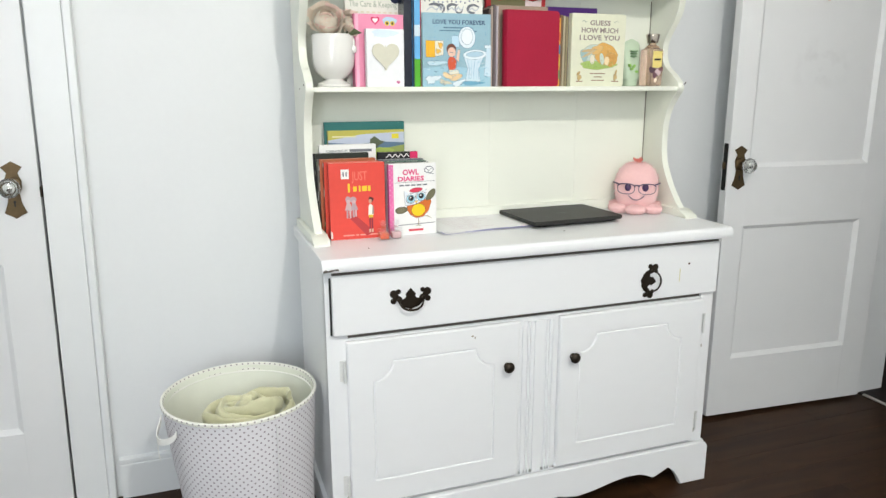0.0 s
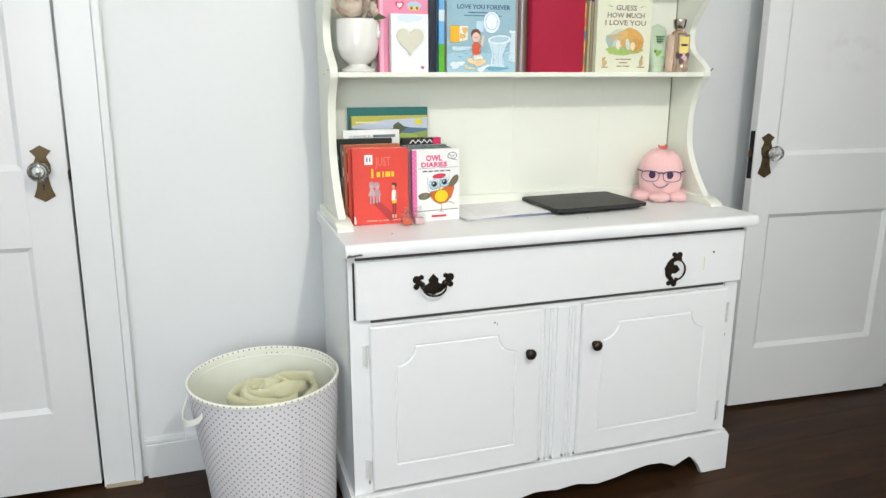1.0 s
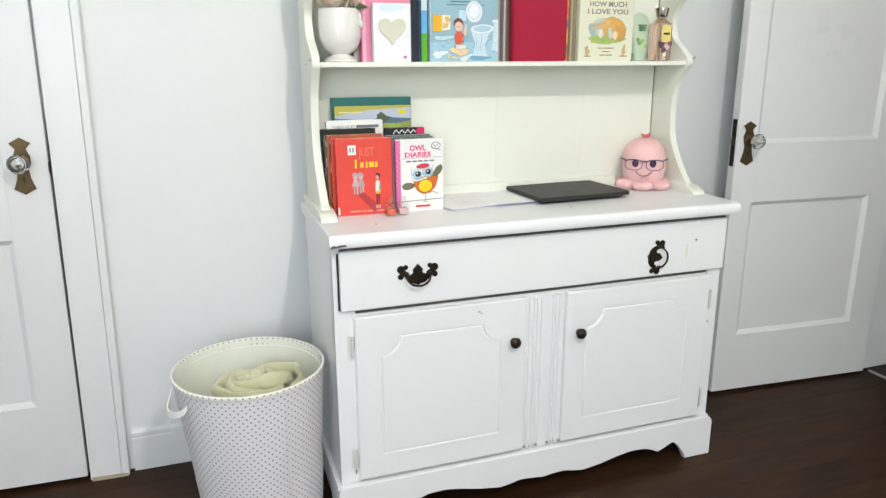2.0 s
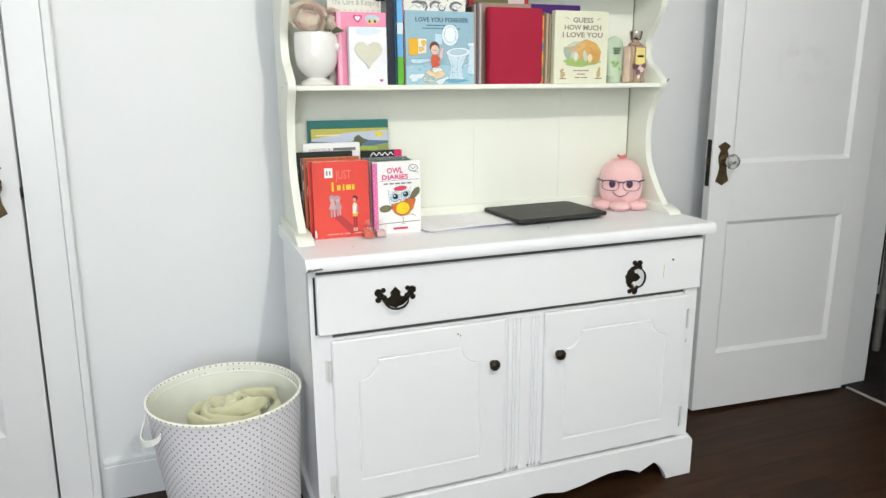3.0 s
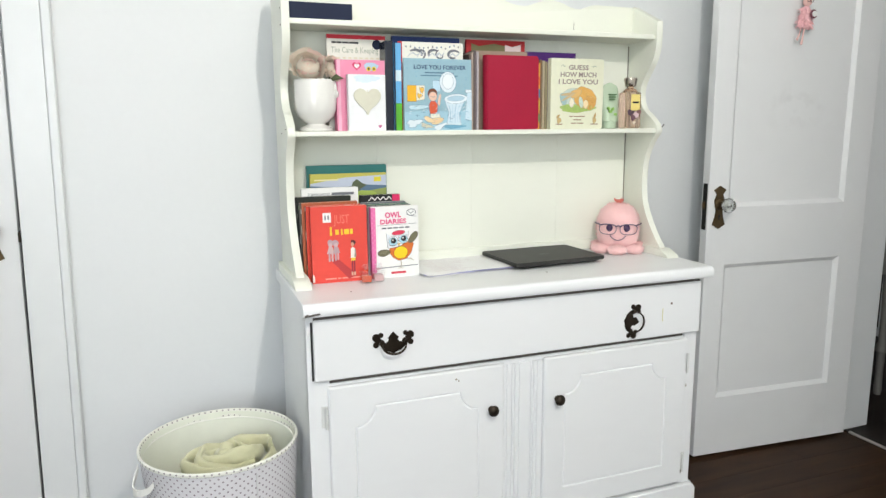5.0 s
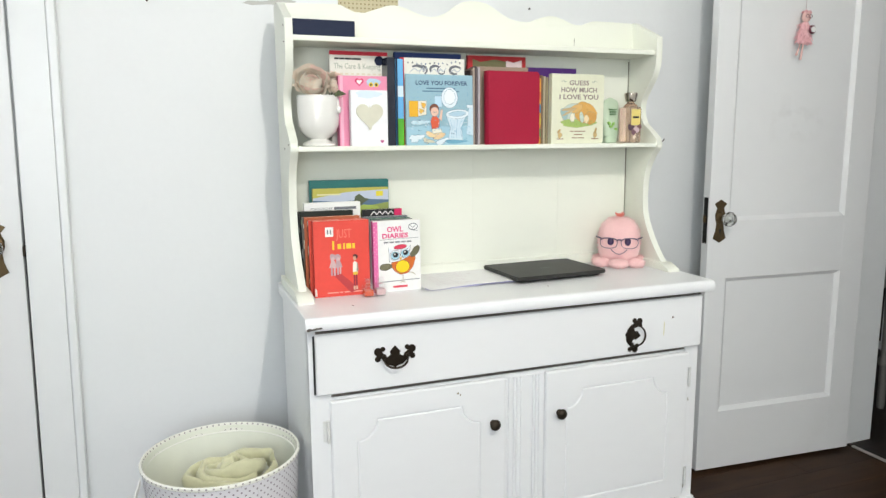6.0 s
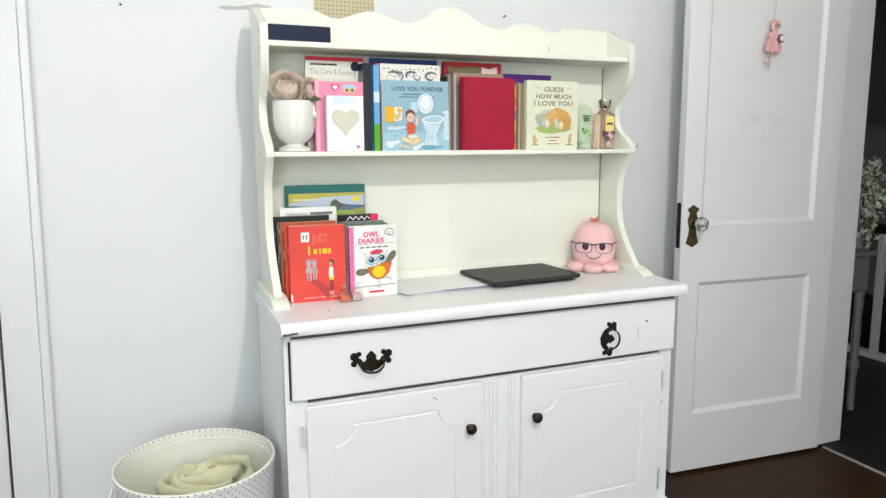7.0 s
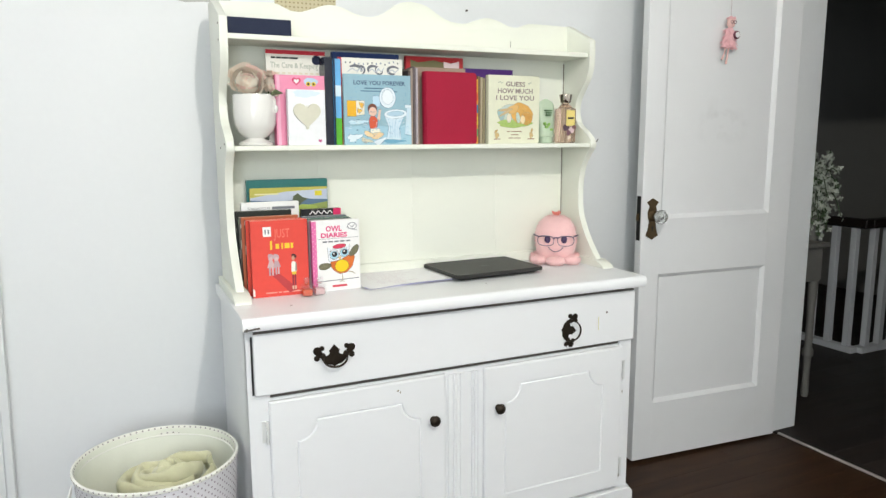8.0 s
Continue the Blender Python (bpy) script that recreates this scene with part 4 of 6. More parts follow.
for u0, u1, v in ((0.066, 0.078, 0.036), (0.081, 0.120, 0.036), (0.080, 0.108, 0.026), (0.072, 0.090, 0.016), (0.093, 0.116, 0.016), (0.020, 0.042, 0.013), (0.142, 0.168, 0.013)):
    shape("print_line", rect(u0, u1, v, v + 0.0028), 0.0003, BROWN, f)
for u, q in ((0.040, 1), (0.150, -1)):
    stroke("flourish", [(u - 0.007 * q, 0.186), (u, 0.189), (u + 0.004 * q, 0.185), (u + 0.010 * q, 0.187)], 0.0018, 0.0004, ink(0.30, 0.36, 0.28), f)

# navy book lying on the top shelf
nb = thing("book", pose(0.044, -0.262, 1.528), "dark navy hardback lying flat on the top shelf", "book", GS)
part("front_cover", box(B(), 0, 0.166, 0, 0.110, 0.039, 0.042, 0.001), NAVY, nb, local=True)
part("back_cover", box(B(), 0, 0.166, 0, 0.110, 0, 0.003, 0.001), NAVY, nb, local=True)
part("spine", box(B(), 0, 0.166, -0.002, 0.003, 0.0, 0.042, 0.002), NAVY, nb, local=True)
part("page_block", box(B(), 0.003, 0.163, 0.004, 0.107, 0.003, 0.039), PAGES, nb, local=True)

# rows of books on the dresser top, faces outwards
DZ = TOPZ
b, f = book(pose(0.088, -0.168, DZ, 0, 0, -1), 0.234, 0.306, 0.016, ink(0.03, 0.16, 0.15), "tall dark green hardback leaning at the back of the row", group=GD, hard=True)
b, f = book(pose(0.094, -0.184, DZ, 0, 0, -1), 0.222, 0.283, 0.013, ink(0.50, 0.46, 0.10), "yellow book with a landscape photograph behind others", group=GD)
for pts, c in (([(0, 0.20), (0.222, 0.20), (0.222, 0.277), (0.10, 0.272), (0.0, 0.256)], ink(0.50, 0.55, 0.66)), ([(0, 0.20), (0.222, 0.20), (0.222, 0.246), (0.16, 0.250), (0.08, 0.244), (0.0, 0.250)], ink(0.10, 0.17, 0.26)), ([(0, 0.20), (0.222, 0.20), (0.222, 0.240), (0.17, 0.232), (0.10, 0.226), (0.0, 0.232)], ink(0.28, 0.34, 0.10)), ([(0.132, 0.222), (0.145, 0.238), (0.165, 0.250), (0.150, 0.254), (0.135, 0.266), (0.122, 0.258), (0.118, 0.236)], ink(0.10, 0.12, 0.07)), (rect(0.185, 0.206, 0.258, 0.272), ink(0.74, 0.64, 0.05)), (oval(0.160, 0.222, 0.03, 0.012, 16, wob=0.1), ink(0.36, 0.46, 0.10))):
    shape("picture", pts, 0.0003 + 0.0001 * len(f.children), c, f)
shape("print_line", rect(0.012, 0.080, 0.264, 0.268), 0.0006, ink(0.74, 0.70, 0.40), f)
b, f = book(pose(0.062, -0.224, DZ), 0.160, 0.247, 0.018, WHITE, "white hardback with a small printed line behind the red book", group=GD)
words("title", "FOREWORD BY", 0.0105, 0.018, 0.226, 0.0004, INKGREY, f, 0.062)
shape("print_line", rect(0.084, 0.148, 0.2265, 0.234), 0.0004, INKGREY, f)
b, f = book(pose(0.228, -0.226, DZ), 0.117, 0.222, 0.016, BLACK, "black paperback with a pink corner and white zigzag", group=GD)
shape("pink_corner", rect(0.094, 0.117, 0.200, 0.222), 0.0003, ink(0.66, 0.03, 0.13), f)
for k in range(4):
    u = 0.022 + k * 0.017
    shape("zigzag", [(u, 0.206), (u + 0.004, 0.206), (u + 0.013, 0.217), (u + 0.009, 0.217)], 0.0003, ink(0.75, 0.72, 0.72), f)
    shape("zigzag", [(u + 0.009, 0.217), (u + 0.013, 0.217), (u + 0.020, 0.208), (u + 0.016, 0.208)], 0.0005, ink(0.75, 0.72, 0.72), f)
for x, y, w, h, c, lab in ((0.046, -0.206, 0.16, 0.222, (0.03, 0.03, 0.03), "dark paperback standing in the row behind the red book"), (0.045, -0.246, 0.15, 0.226, (0.02, 0.025, 0.02), "black paperback standing in the row"), (0.048, -0.266, 0.152, 0.212, (0.22, 0.20, 0.17), "brown paperback standing in the row"),
                           (0.050, -0.286, 0.154, 0.214, (0.40, 0.11, 0.05), "rust red paperback standing in the row"), (0.058, -0.304, 0.152, 0.207, (0.62, 0.07, 0.045), "red paperback standing behind another red one")):
    b, f = book(pose(x, y, DZ), w, h, 0.015, ink(*c), lab, group=GD, spine=ink(0.03, 0.025, 0.022))
    sp = next(o for o in b.children if o.name.startswith("spine"))
    for k in range(3):
        z0 = 0.02 + 0.062 * k + 0.05 * abs(math.sin(900 * y + k))
        part("spine_print", box(B(), -0.0005, 0.0, 0.004, 0.011, z0, z0 + 0.012 + 0.012 * (k % 2)), (ink(0.70, 0.70, 0.66), ink(0.30, 0.42, 0.22), ink(0.62, 0.60, 0.50))[(k + int(-1000 * y)) % 3], sp, local=True, smooth=False)
b, f = book(pose(0.066, -0.330, DZ, -1, 0, -1), 0.152, 0.207, 0.020, ink(0.70, 0.075, 0.055), "bright coral red paperback facing out on the dresser", spine=ink(0.62, 0.05, 0.04), group=GD)
shape("logo_square", rect(0.032, 0.054, 0.164, 0.190), 0.0003, WHITE, f)
for u in (0.037, 0.045):
    shape("logo_bar", rect(u, u + 0.0035, 0.171, 0.183), 0.0005, INKGREY, f)
words("title", "JUST", 0.034, 0.061, 0.160, 0.0003, ink(0.78, 0.20, 0.15), f, 0.042)
YEL = ink(0.82, 0.58, 0.04)
for u0, u1, v0, v1 in ((0.050, 0.0555, 0.128, 0.152), (0.0645, 0.074, 0.130, 0.1435), (0.080, 0.0845, 0.129, 0.145), (0.0885, 0.102, 0.130, 0.144), (0.105, 0.112, 0.130, 0.144)):
    shape("title_bar", rect(u0, u1, v0, v1), 0.0003, YEL, f)
GHOST, GHOST2 = ink(0.44, 0.32, 0.34), ink(0.56, 0.40, 0.41)
for pts, c in (([(0.044, 0.066), (0.070, 0.064), (0.122, 0.016), (0.098, 0.008), (0.064, 0.046)], ink(0.46, 0.05, 0.055)), (oval(0.050, 0.108, 0.008, 0.010, 14, wob=0.08), GHOST), (oval(0.064, 0.107, 0.008, 0.010, 14, wob=0.08), GHOST), (oval(0.050, 0.103, 0.005, 0.006, 12), GHOST2), (oval(0.065, 0.102, 0.005, 0.006, 12), GHOST2), ([(0.040, 0.080), (0.046, 0.099), (0.056, 0.098), (0.060, 0.078)], GHOST2), ([(0.056, 0.080), (0.060, 0.098), (0.070, 0.098), (0.076, 0.080)], GHOST), (rect(0.044, 0.049, 0.058, 0.082), GHOST), (rect(0.052, 0.057, 0.058, 0.080), GHOST2), (rect(0.061, 0.066, 0.060, 0.080), GHOST), (rect(0.068, 0.072, 0.062, 0.080), GHOST2),
               (oval(0.112, 0.106, 0.007, 0.008, 14, wob=0.1), ink(0.10, 0.03, 0.03)), (oval(0.110, 0.102, 0.0045, 0.006, 12), ink(0.58, 0.32, 0.22)), ([(0.104, 0.064), (0.105, 0.090), (0.110, 0.095), (0.117, 0.090), (0.118, 0.064)], ink(0.80, 0.78, 0.70)), ([(0.114, 0.066), (0.116, 0.090), (0.119, 0.086), (0.120, 0.068)], ink(0.30, 0.26, 0.22)), (rect(0.105, 0.117, 0.056, 0.065), ink(0.74, 0.52, 0.06)), (rect(0.106, 0.110, 0.026, 0.057), ink(0.26, 0.03, 0.05)), (rect(0.112, 0.116, 0.026, 0.057), ink(0.22, 0.03, 0.05)), (rect(0.105, 0.110, 0.016, 0.026), ink(0.66, 0.44, 0.32)), (rect(0.112, 0.117, 0.016, 0.026), ink(0.66, 0.44, 0.32))):
    shape("picture", pts, 0.0003 + 0.00004 * len(f.children), c, f)
for u0, u1 in ((0.034, 0.064), (0.068, 0.076), (0.080, 0.100), (0.103, 0.138)):
    shape("print_line", rect(u0, u1, 0.009, 0.0125), 0.0004, ink(0.80, 0.36, 0.30), f)
shape("back_stain", [(0.0, 0.004), (0.006, 0.004), (0.005, 0.022), (0.0, 0.026)], 0.0003, ink(0.80, 0.72, 0.66), f)
for x, y, h, c in ((0.222, -0.250, 0.204, (0.16, 0.18, 0.20)), (0.224, -0.268, 0.200, (0.05, 0.14, 0.10)), (0.226, -0.286, 0.198, (0.10, 0.11, 0.12)), (0.228, -0.304, 0.196, (0.52, 0.44, 0.46))):
    book(pose(x, y, DZ), 0.132, h, 0.015, ink(*c), "paperback standing in the row behind the white one", group=GD)
b, f = book(pose(0.230, -0.331, DZ, -1, 0, 2), 0.138, 0.199, 0.018, WHITE, "white paperback with a pink spine on the dresser", spine=ink(0.72, 0.10, 0.32), group=GD)
PINK = ink(0.72, 0.07, 0.22)
shape("pink_edge", rect(0, 0.013, 0, 0.197), 0.0003, ink(0.74, 0.16, 0.38), f)
words("title", "OWL", 0.021, 0.040, 0.168, 0.0004, PINK, f, 0.047, weight=0.0007)
words("title", "DIARIES", 0.018, 0.026, 0.151, 0.0004, PINK, f, 0.076, weight=0.0006)
shape("corner_ring", oval(0.117, 0.180, 0.014, 0.010, 20), 0.0003, INKGREY, f)
shape("corner_ring", oval(0.117, 0.180, 0.012, 0.008, 20), 0.0005, WHITE, f)
for k in range(5):
    shape("print_line", rect(0.030 + k * 0.017, 0.043 + k * 0.017, 0.137, 0.141), 0.0003, INKGREY, f)
shape("rule", [(0.016, 0.0275), (0.134, 0.030), (0.134, 0.032), (0.016, 0.0295)], 0.0003, INKGREY, f)
shape("rule", [(0.016, 0.1465), (0.134, 0.148), (0.134, 0.149), (0.016, 0.1475)], 0.0003, INKGREY, f)
shape("seal", rect(0.055, 0.098, 0.010, 0.016), 0.0003, ink(0.66, 0.06, 0.09), f)
SKYB, WING = ink(0.36, 0.62, 0.72), ink(0.16, 0.15, 0.09)
for pts, c in (([(0.046, 0.084), (0.044, 0.112), (0.043, 0.124), (0.056, 0.117), (0.094, 0.119), (0.108, 0.128), (0.106, 0.112), (0.108, 0.092), (0.080, 0.082)], ink(0.72, 0.76, 0.80)), ([(0.052, 0.082), (0.080, 0.086), (0.118, 0.104), (0.122, 0.090), (0.114, 0.066), (0.098, 0.050), (0.078, 0.047), (0.062, 0.056), (0.050, 0.072)], ink(0.62, 0.15, 0.03)), (oval(0.084, 0.069, 0.020, 0.017, 22, 0.1), ink(0.84, 0.58, 0.02)),
               (oval(0.078, 0.125, 0.019, 0.006, 18, 0.1), ink(0.66, 0.05, 0.10)), (oval(0.062, 0.102, 0.0145, 0.0135, 20), ink(0.80, 0.84, 0.86)), (oval(0.092, 0.107, 0.0145, 0.0135, 20), ink(0.80, 0.84, 0.86)), (oval(0.062, 0.101, 0.0120, 0.0110, 20), SKYB), (oval(0.092, 0.106, 0.0120, 0.0110, 20), SKYB), (oval(0.063, 0.103, 0.0072, 0.0068, 16), BLACK), (oval(0.093, 0.108, 0.0072, 0.0068, 16), BLACK), (oval(0.061, 0.105, 0.0022, 0.0022, 10), WHITE), (oval(0.091, 0.110, 0.0022, 0.0022, 10), WHITE), ([(0.074, 0.094), (0.082, 0.096), (0.079, 0.087)], ink(0.78, 0.46, 0.04)),
               (oval(0.121, 0.110, 0.009, 0.019, 16, -0.7, 0.05), WING), (oval(0.034, 0.071, 0.018, 0.009, 16, 0.1, 0.05), WING)):
    picture(pts, c, f, ink(0.06, 0.05, 0.05))
for pts in ([(0.083, 0.050), (0.084, 0.034), (0.082, 0.026)], [(0.100, 0.052), (0.112, 0.050), (0.122, 0.044)], [(0.082, 0.027), (0.076, 0.024)], [(0.082, 0.027), (0.090, 0.024)]):
    stroke("leg_line", pts, 0.0022, 0.0024, ink(0.36, 0.30, 0.18), f)
for k in range(3):
    stroke("wing_line", [(0.024 + 0.006 * k, 0.066), (0.030 + 0.006 * k, 0.076)], 0.0010, 0.0025, ink(0.40, 0.38, 0.24), f, False)
for k in range(28):
    shape("edge_dot", oval(0.0035 + 0.006 * (k % 2), 0.006 + 0.0068 * k, 0.0016, 0.0016, 8), 0.0005, ink(0.80, 0.45, 0.58), f)
stroke("corner_mark", [(0.106, 0.186), (0.116, 0.178), (0.124, 0.184), (0.112, 0.172)], 0.0016, 0.0008, INKGREY, f)
stroke("corner_mark", [(0.102, 0.176), (0.118, 0.170), (0.132, 0.168)], 0.0016, 0.0008, INKGREY, f)

# ---- paper and laptop ----
pp = thing("paper_stack", pose(0.505, -0.245, DZ + 0.0005), "loose stack of white printed sheets lying on the dresser", "papers")
random.seed(11)
PAPER, TYPED = ink(0.96, 0.96, 0.97, 0.6), ink(0.70, 0.62, 0.66, 0.7)
for k in range(7):
    sh, n = B(), 12
    rows = []
    for side_z in (0.0, 0.0006):
        rows.append([[sh.verts.new((-0.14 + 0.28 * i / n, yy, 0.0009 * k + side_z + 0.004 * (k / 6) * max(0.0, abs(i / n - 0.5) * 2 - 0.5) ** 2)) for yy in (-0.108, 0.108)] for i in range(n + 1)])
    lo, hi = rows
    for i in range(n):
        sh.faces.new([hi[i][0], hi[i + 1][0], hi[i + 1][1], hi[i][1]])
        sh.faces.new([lo[i][1], lo[i + 1][1], lo[i + 1][0], lo[i][0]])
        sh.faces.new([lo[i][0], lo[i + 1][0], hi[i + 1][0], hi[i][0]])
        sh.faces.new([lo[i + 1][1], lo[i][1], hi[i][1], hi[i + 1][1]])
    for i in (0, n):
        sh.faces.new([lo[i][0], hi[i][0], hi[i][1], lo[i][1]])
    s = part("sheet", sh, PAPER if k not in (1, 3) else ink(0.50, 0.48, 0.74, 0.7), pp, local=True)
    s.matrix_basis = pose(random.uniform(-0.006, 0.006), random.uniform(-0.005, 0.005), 0, 0, 0, random.uniform(-8, 8) + 6)
for k in range(11):
    w = random.uniform(0.10, 0.19)
    part("printed_line", box(B(), -0.09, -0.09 + w * 0.9, -0.085 + k * 0.016, -0.0833 + k * 0.016, 0.0061, 0.0063), TYPED, s, local=True)

lp = thing("laptop", pose(0.795, -0.265, DZ, 0, 0, 3.0), "closed matte black laptop lying on the dresser", "laptop")
LAP = material("laptop_shell", (0.026, 0.026, 0.024), 0.5, vary=0.3, scale=60, bump=0.1, stain=0.5, stain_color=(0.05, 0.05, 0.046), spec=0.3)
bm = B()
for (inset, za), (inset2, zb) in (((0.016, 0.003), (0.005, 0.010)),):
    lo, hi = [], []
    for ring, q, z in ((lo, inset, za), (hi, inset2, zb)):
        for cx, cy, a0 in ((1, 1, 0), (-1, 1, 90), (-1, -1, 180), (1, -1, 270)):
            for k in range(5):
                a = radians(a0 + 22.5 * k)
                ring.append(bm.verts.new((cx * (0.142 - q) + 0.014 * math.cos(a), cy * (0.100 - q) + 0.014 * math.sin(a), z)))
    for k in range(len(lo)):
        j = (k + 1) % len(lo)
        bm.faces.new([lo[k], lo[j], hi[j], hi[k]])
    bm.faces.new(lo[::-1])
    bm.faces.new(hi)
part("base", bm, LAP, lp, local=True)
pts = []
for cx, cy, a0 in ((1, 1, 0), (-1, 1, 90), (-1, -1, 180), (1, -1, 270)):
    for k in range(6):
        a = radians(a0 + 18 * k)
        pts.append((cx * 0.148 + 0.007 * math.cos(a), cy * 0.106 + 0.007 * math.sin(a)))
lid = part("lid", prism(B(), pts, 0.0104, 0.0215, "z", 0.0035), LAP, lp, local=True)
part("badge", prism(B(), oval(0.0, -0.01, 0.020, 0.006, 20), 0.0213, 0.0217, "z"), ink(0.05, 0.05, 0.055), lid, "small dark badge", local=True)
for u in (-0.1, 0.1):
    part("hinge", lathe(B(), [(0.0045, u - 0.02), (0.0045, u + 0.02)], 12, (0, 0.106, 0.0100), axis="x"), BLACK, lp, local=True)
    for v in (-0.09, 0.09):
        part("rubber_foot", lathe(B(), [(0.006, 0.0), (0.006, 0.0035)], 12, (u * 1.15, v * 0.85, 0)), BLACK, lp, local=True)

# two tiny glasses before the books
CLEAR = bpy.data.materials.new("thin_clear_glass")
CLEAR.use_nodes = True
cn, cl_ = CLEAR.node_tree.nodes, CLEAR.node_tree.links
tr, gl, mx = cn.new("ShaderNodeBsdfTransparent"), cn.new("ShaderNodeBsdfGlossy"), cn.new("ShaderNodeMixShader")
gl.inputs["Roughness"].default_value, mx.inputs[0].default_value = 0.05, 0.14
cl_.new(tr.outputs[0], mx.inputs[1])
cl_.new(gl.outputs[0], mx.inputs[2])
cl_.new(mx.outputs[0], cn["Material Output"].inputs["Surface"])
syrups = {}


def syrup(c):
    """A clear tinted liquid."""
    if c not in syrups:
        m = syrups[c] = material("tinted_liquid", c, 0.08, vary=0.03, bump=0.0)
        m.node_tree.nodes["Principled BSDF"].inputs["Transmission Weight"].default_value = 0.3
    return syrups[c]


for x, y, c, lab in ((0.203, -0.366, (0.85, 0.13, 0.03), "tiny clear glass jar with orange content on the dresser"), (0.238, -0.362, (0.90, 0.62, 0.62), "tiny clear glass jar with pale pink content on the dresser")):
    j = thing("tiny_jar", pose(x, y, DZ), lab, "jar", "tiny jars")
    g = B()
    box(g, -0.0155, 0.0155, -0.0155, 0.0155, 0.0, 0.033, 0.003, 2)
    lathe(g, [(0.0060, 0.032), (0.0060, 0.037)], 14)
    part("glass", g, CLEAR, j, local=True)
    part("content", box(B(), -0.0125, 0.0125, -0.0125, 0.0125, 0.003, 0.020, 0.002, 1), syrup(c), j, "tinted liquid", local=True)
    part("stopper", box(B(), -0.0085, 0.0085, -0.0085, 0.0085, 0.037, 0.052, 0.0025, 2), CLEAR, j, "clear cube stopper", local=True)
    part("neck_ring", lathe(B(), [(0.0065, 0.0335), (0.0072, 0.0345), (0.0065, 0.0355)], 14), syrup(c), j, local=True)

# ---- vase with roses, tube and bottle ----
PORC = material("white_porcelain", (0.80, 0.79, 0.75), 0.18, vary=0.02, bump=0.02, coat=0.4)
vz = thing("vase", pose(0.108, -0.238, SH), "white glazed face vase with a small moulded nose", "vase")
body = part("body", lathe(B(), [(0.030, 0.0), (0.044, 0.001), (0.045, 0.007), (0.038, 0.012), (0.026, 0.017), (0.024, 0.020), (0.034, 0.026), (0.047, 0.038), (0.054, 0.056), (0.0565, 0.080), (0.0565, 0.130), (0.0545, 0.136), (0.050, 0.134), (0.050, 0.085), (0.040, 0.045), (0.01, 0.035)], 40), PORC, vz, local=True)
ns = B()
ball(ns, (0.050, -0.030, 0.098), 0.007, 0.010, 0.011, 14, 10)
ball(ns, (0.049, -0.029, 0.112), 0.004, 0.007, 0.014, 12, 8)
part("nose", ns, PORC, vz, local=True)
part("ear", lathe(B(), [(0.004, -0.006), (0.011, -0.003), (0.011, 0.003), (0.004, 0.006)], 14, (0.057, 0.0, 0.10), axis="x"), PORC, vz, local=True)
fo = thing("rose_bunch", pose(0.108, -0.238, SH + 0.12), "faded blush pink fabric roses in the white vase", "flowers")
PETAL = [material("petal_%d" % k, c, 0.7, vary=0.06, scale=45, bump=0.0) for k, c in enumerate(((0.95, 0.84, 0.72), (0.95, 0.74, 0.66), (0.95, 0.88, 0.77)))]
STEM = material("stem_green", (0.09, 0.11, 0.05), 0.6, vary=0.2)


def petal(r, half, rim, flare, wave):
    """One cupped petal that hugs the bloom and opens at its rim; angles in degrees from the bloom's axis."""
    bm, n = B(), 8
    rows = []
    for i in range(n + 1):
        t = i / n
        row = []
        for j in range(n + 1):
            q = (j / n - 0.5) * 2
            th = radians(118 + (rim - 118) * t + 16 * t * abs(q) ** 2.5)
            ph = radians(half * q * (0.45 + 0.55 * math.sin(math.pi * min(0.75, 0.1 + 0.65 * t))) / max(0.5, math.sin(th)))
            out = r * (1 + flare * t ** 4 + 0.035 * t * math.sin(5 * q + wave) + 0.05 * abs(q) ** 3)
            row.append(bm.verts.new((out * math.sin(th) * math.sin(ph), -out * math.sin(th) * math.cos(ph), out * math.cos(th) + 0.05 * r * t * math.sin(4 * q + 2 * wave))))
        rows.append(row)
    for i in range(n):
        for j in range(n):
            bm.faces.new([rows[i][j], rows[i][j + 1], rows[i + 1][j + 1], rows[i + 1][j]])
    bmesh.ops.solidify(bm, geom=bm.faces[:], thickness=0.0008)
    return bm


def rose(m, size, seed):
    random.seed(seed)
    heart_bm = B()
    ball(heart_bm, (0, 0, -0.002), 0.009 * size, 0.009 * size, 0.010 * size, 12, 8)
    rs = new("rose", mesh_of(heart_bm, "rose_heart", PETAL[1]))
    rs.parent = fo
    rs.matrix_basis = m @ Matrix.Diagonal((1, 1, 0.5, 1))
    k = 0
    for ring, (r, half, rim, flare, n) in enumerate(((0.012, 75, 12, 0.05, 3), (0.018, 70, 20, 0.06, 3), (0.024, 62, 30, 0.08, 4), (0.030, 56, 42, 0.14, 5), (0.036, 52, 52, 0.26, 5), (0.040, 50, 62, 0.42, 6))):
        for q in range(n):
            p = part("petal", petal(r * size, half, rim + random.uniform(-6, 6), flare * random.uniform(0.7, 1.3), random.uniform(0, 6)), PETAL[(0, 2, 1, 2, 0, 0, 2)[(k + ring) % 7]], rs, local=True)
            p.matrix_basis = pose(0, 0, 0, random.uniform(-5, 5), random.uniform(-5, 5), q * 360 / n + ring * 41 + random.uniform(-9, 9))
            k += 1
    return rs


rose(pose(-0.019, -0.014, 0.050, 62, 0, -6), 0.98, 3)
rose(pose(0.052, 0.000, 0.044, 66, 0, 26), 0.70, 5)
rose(pose(0.030, 0.034, 0.056, 55, 0, 10), 0.62, 8)
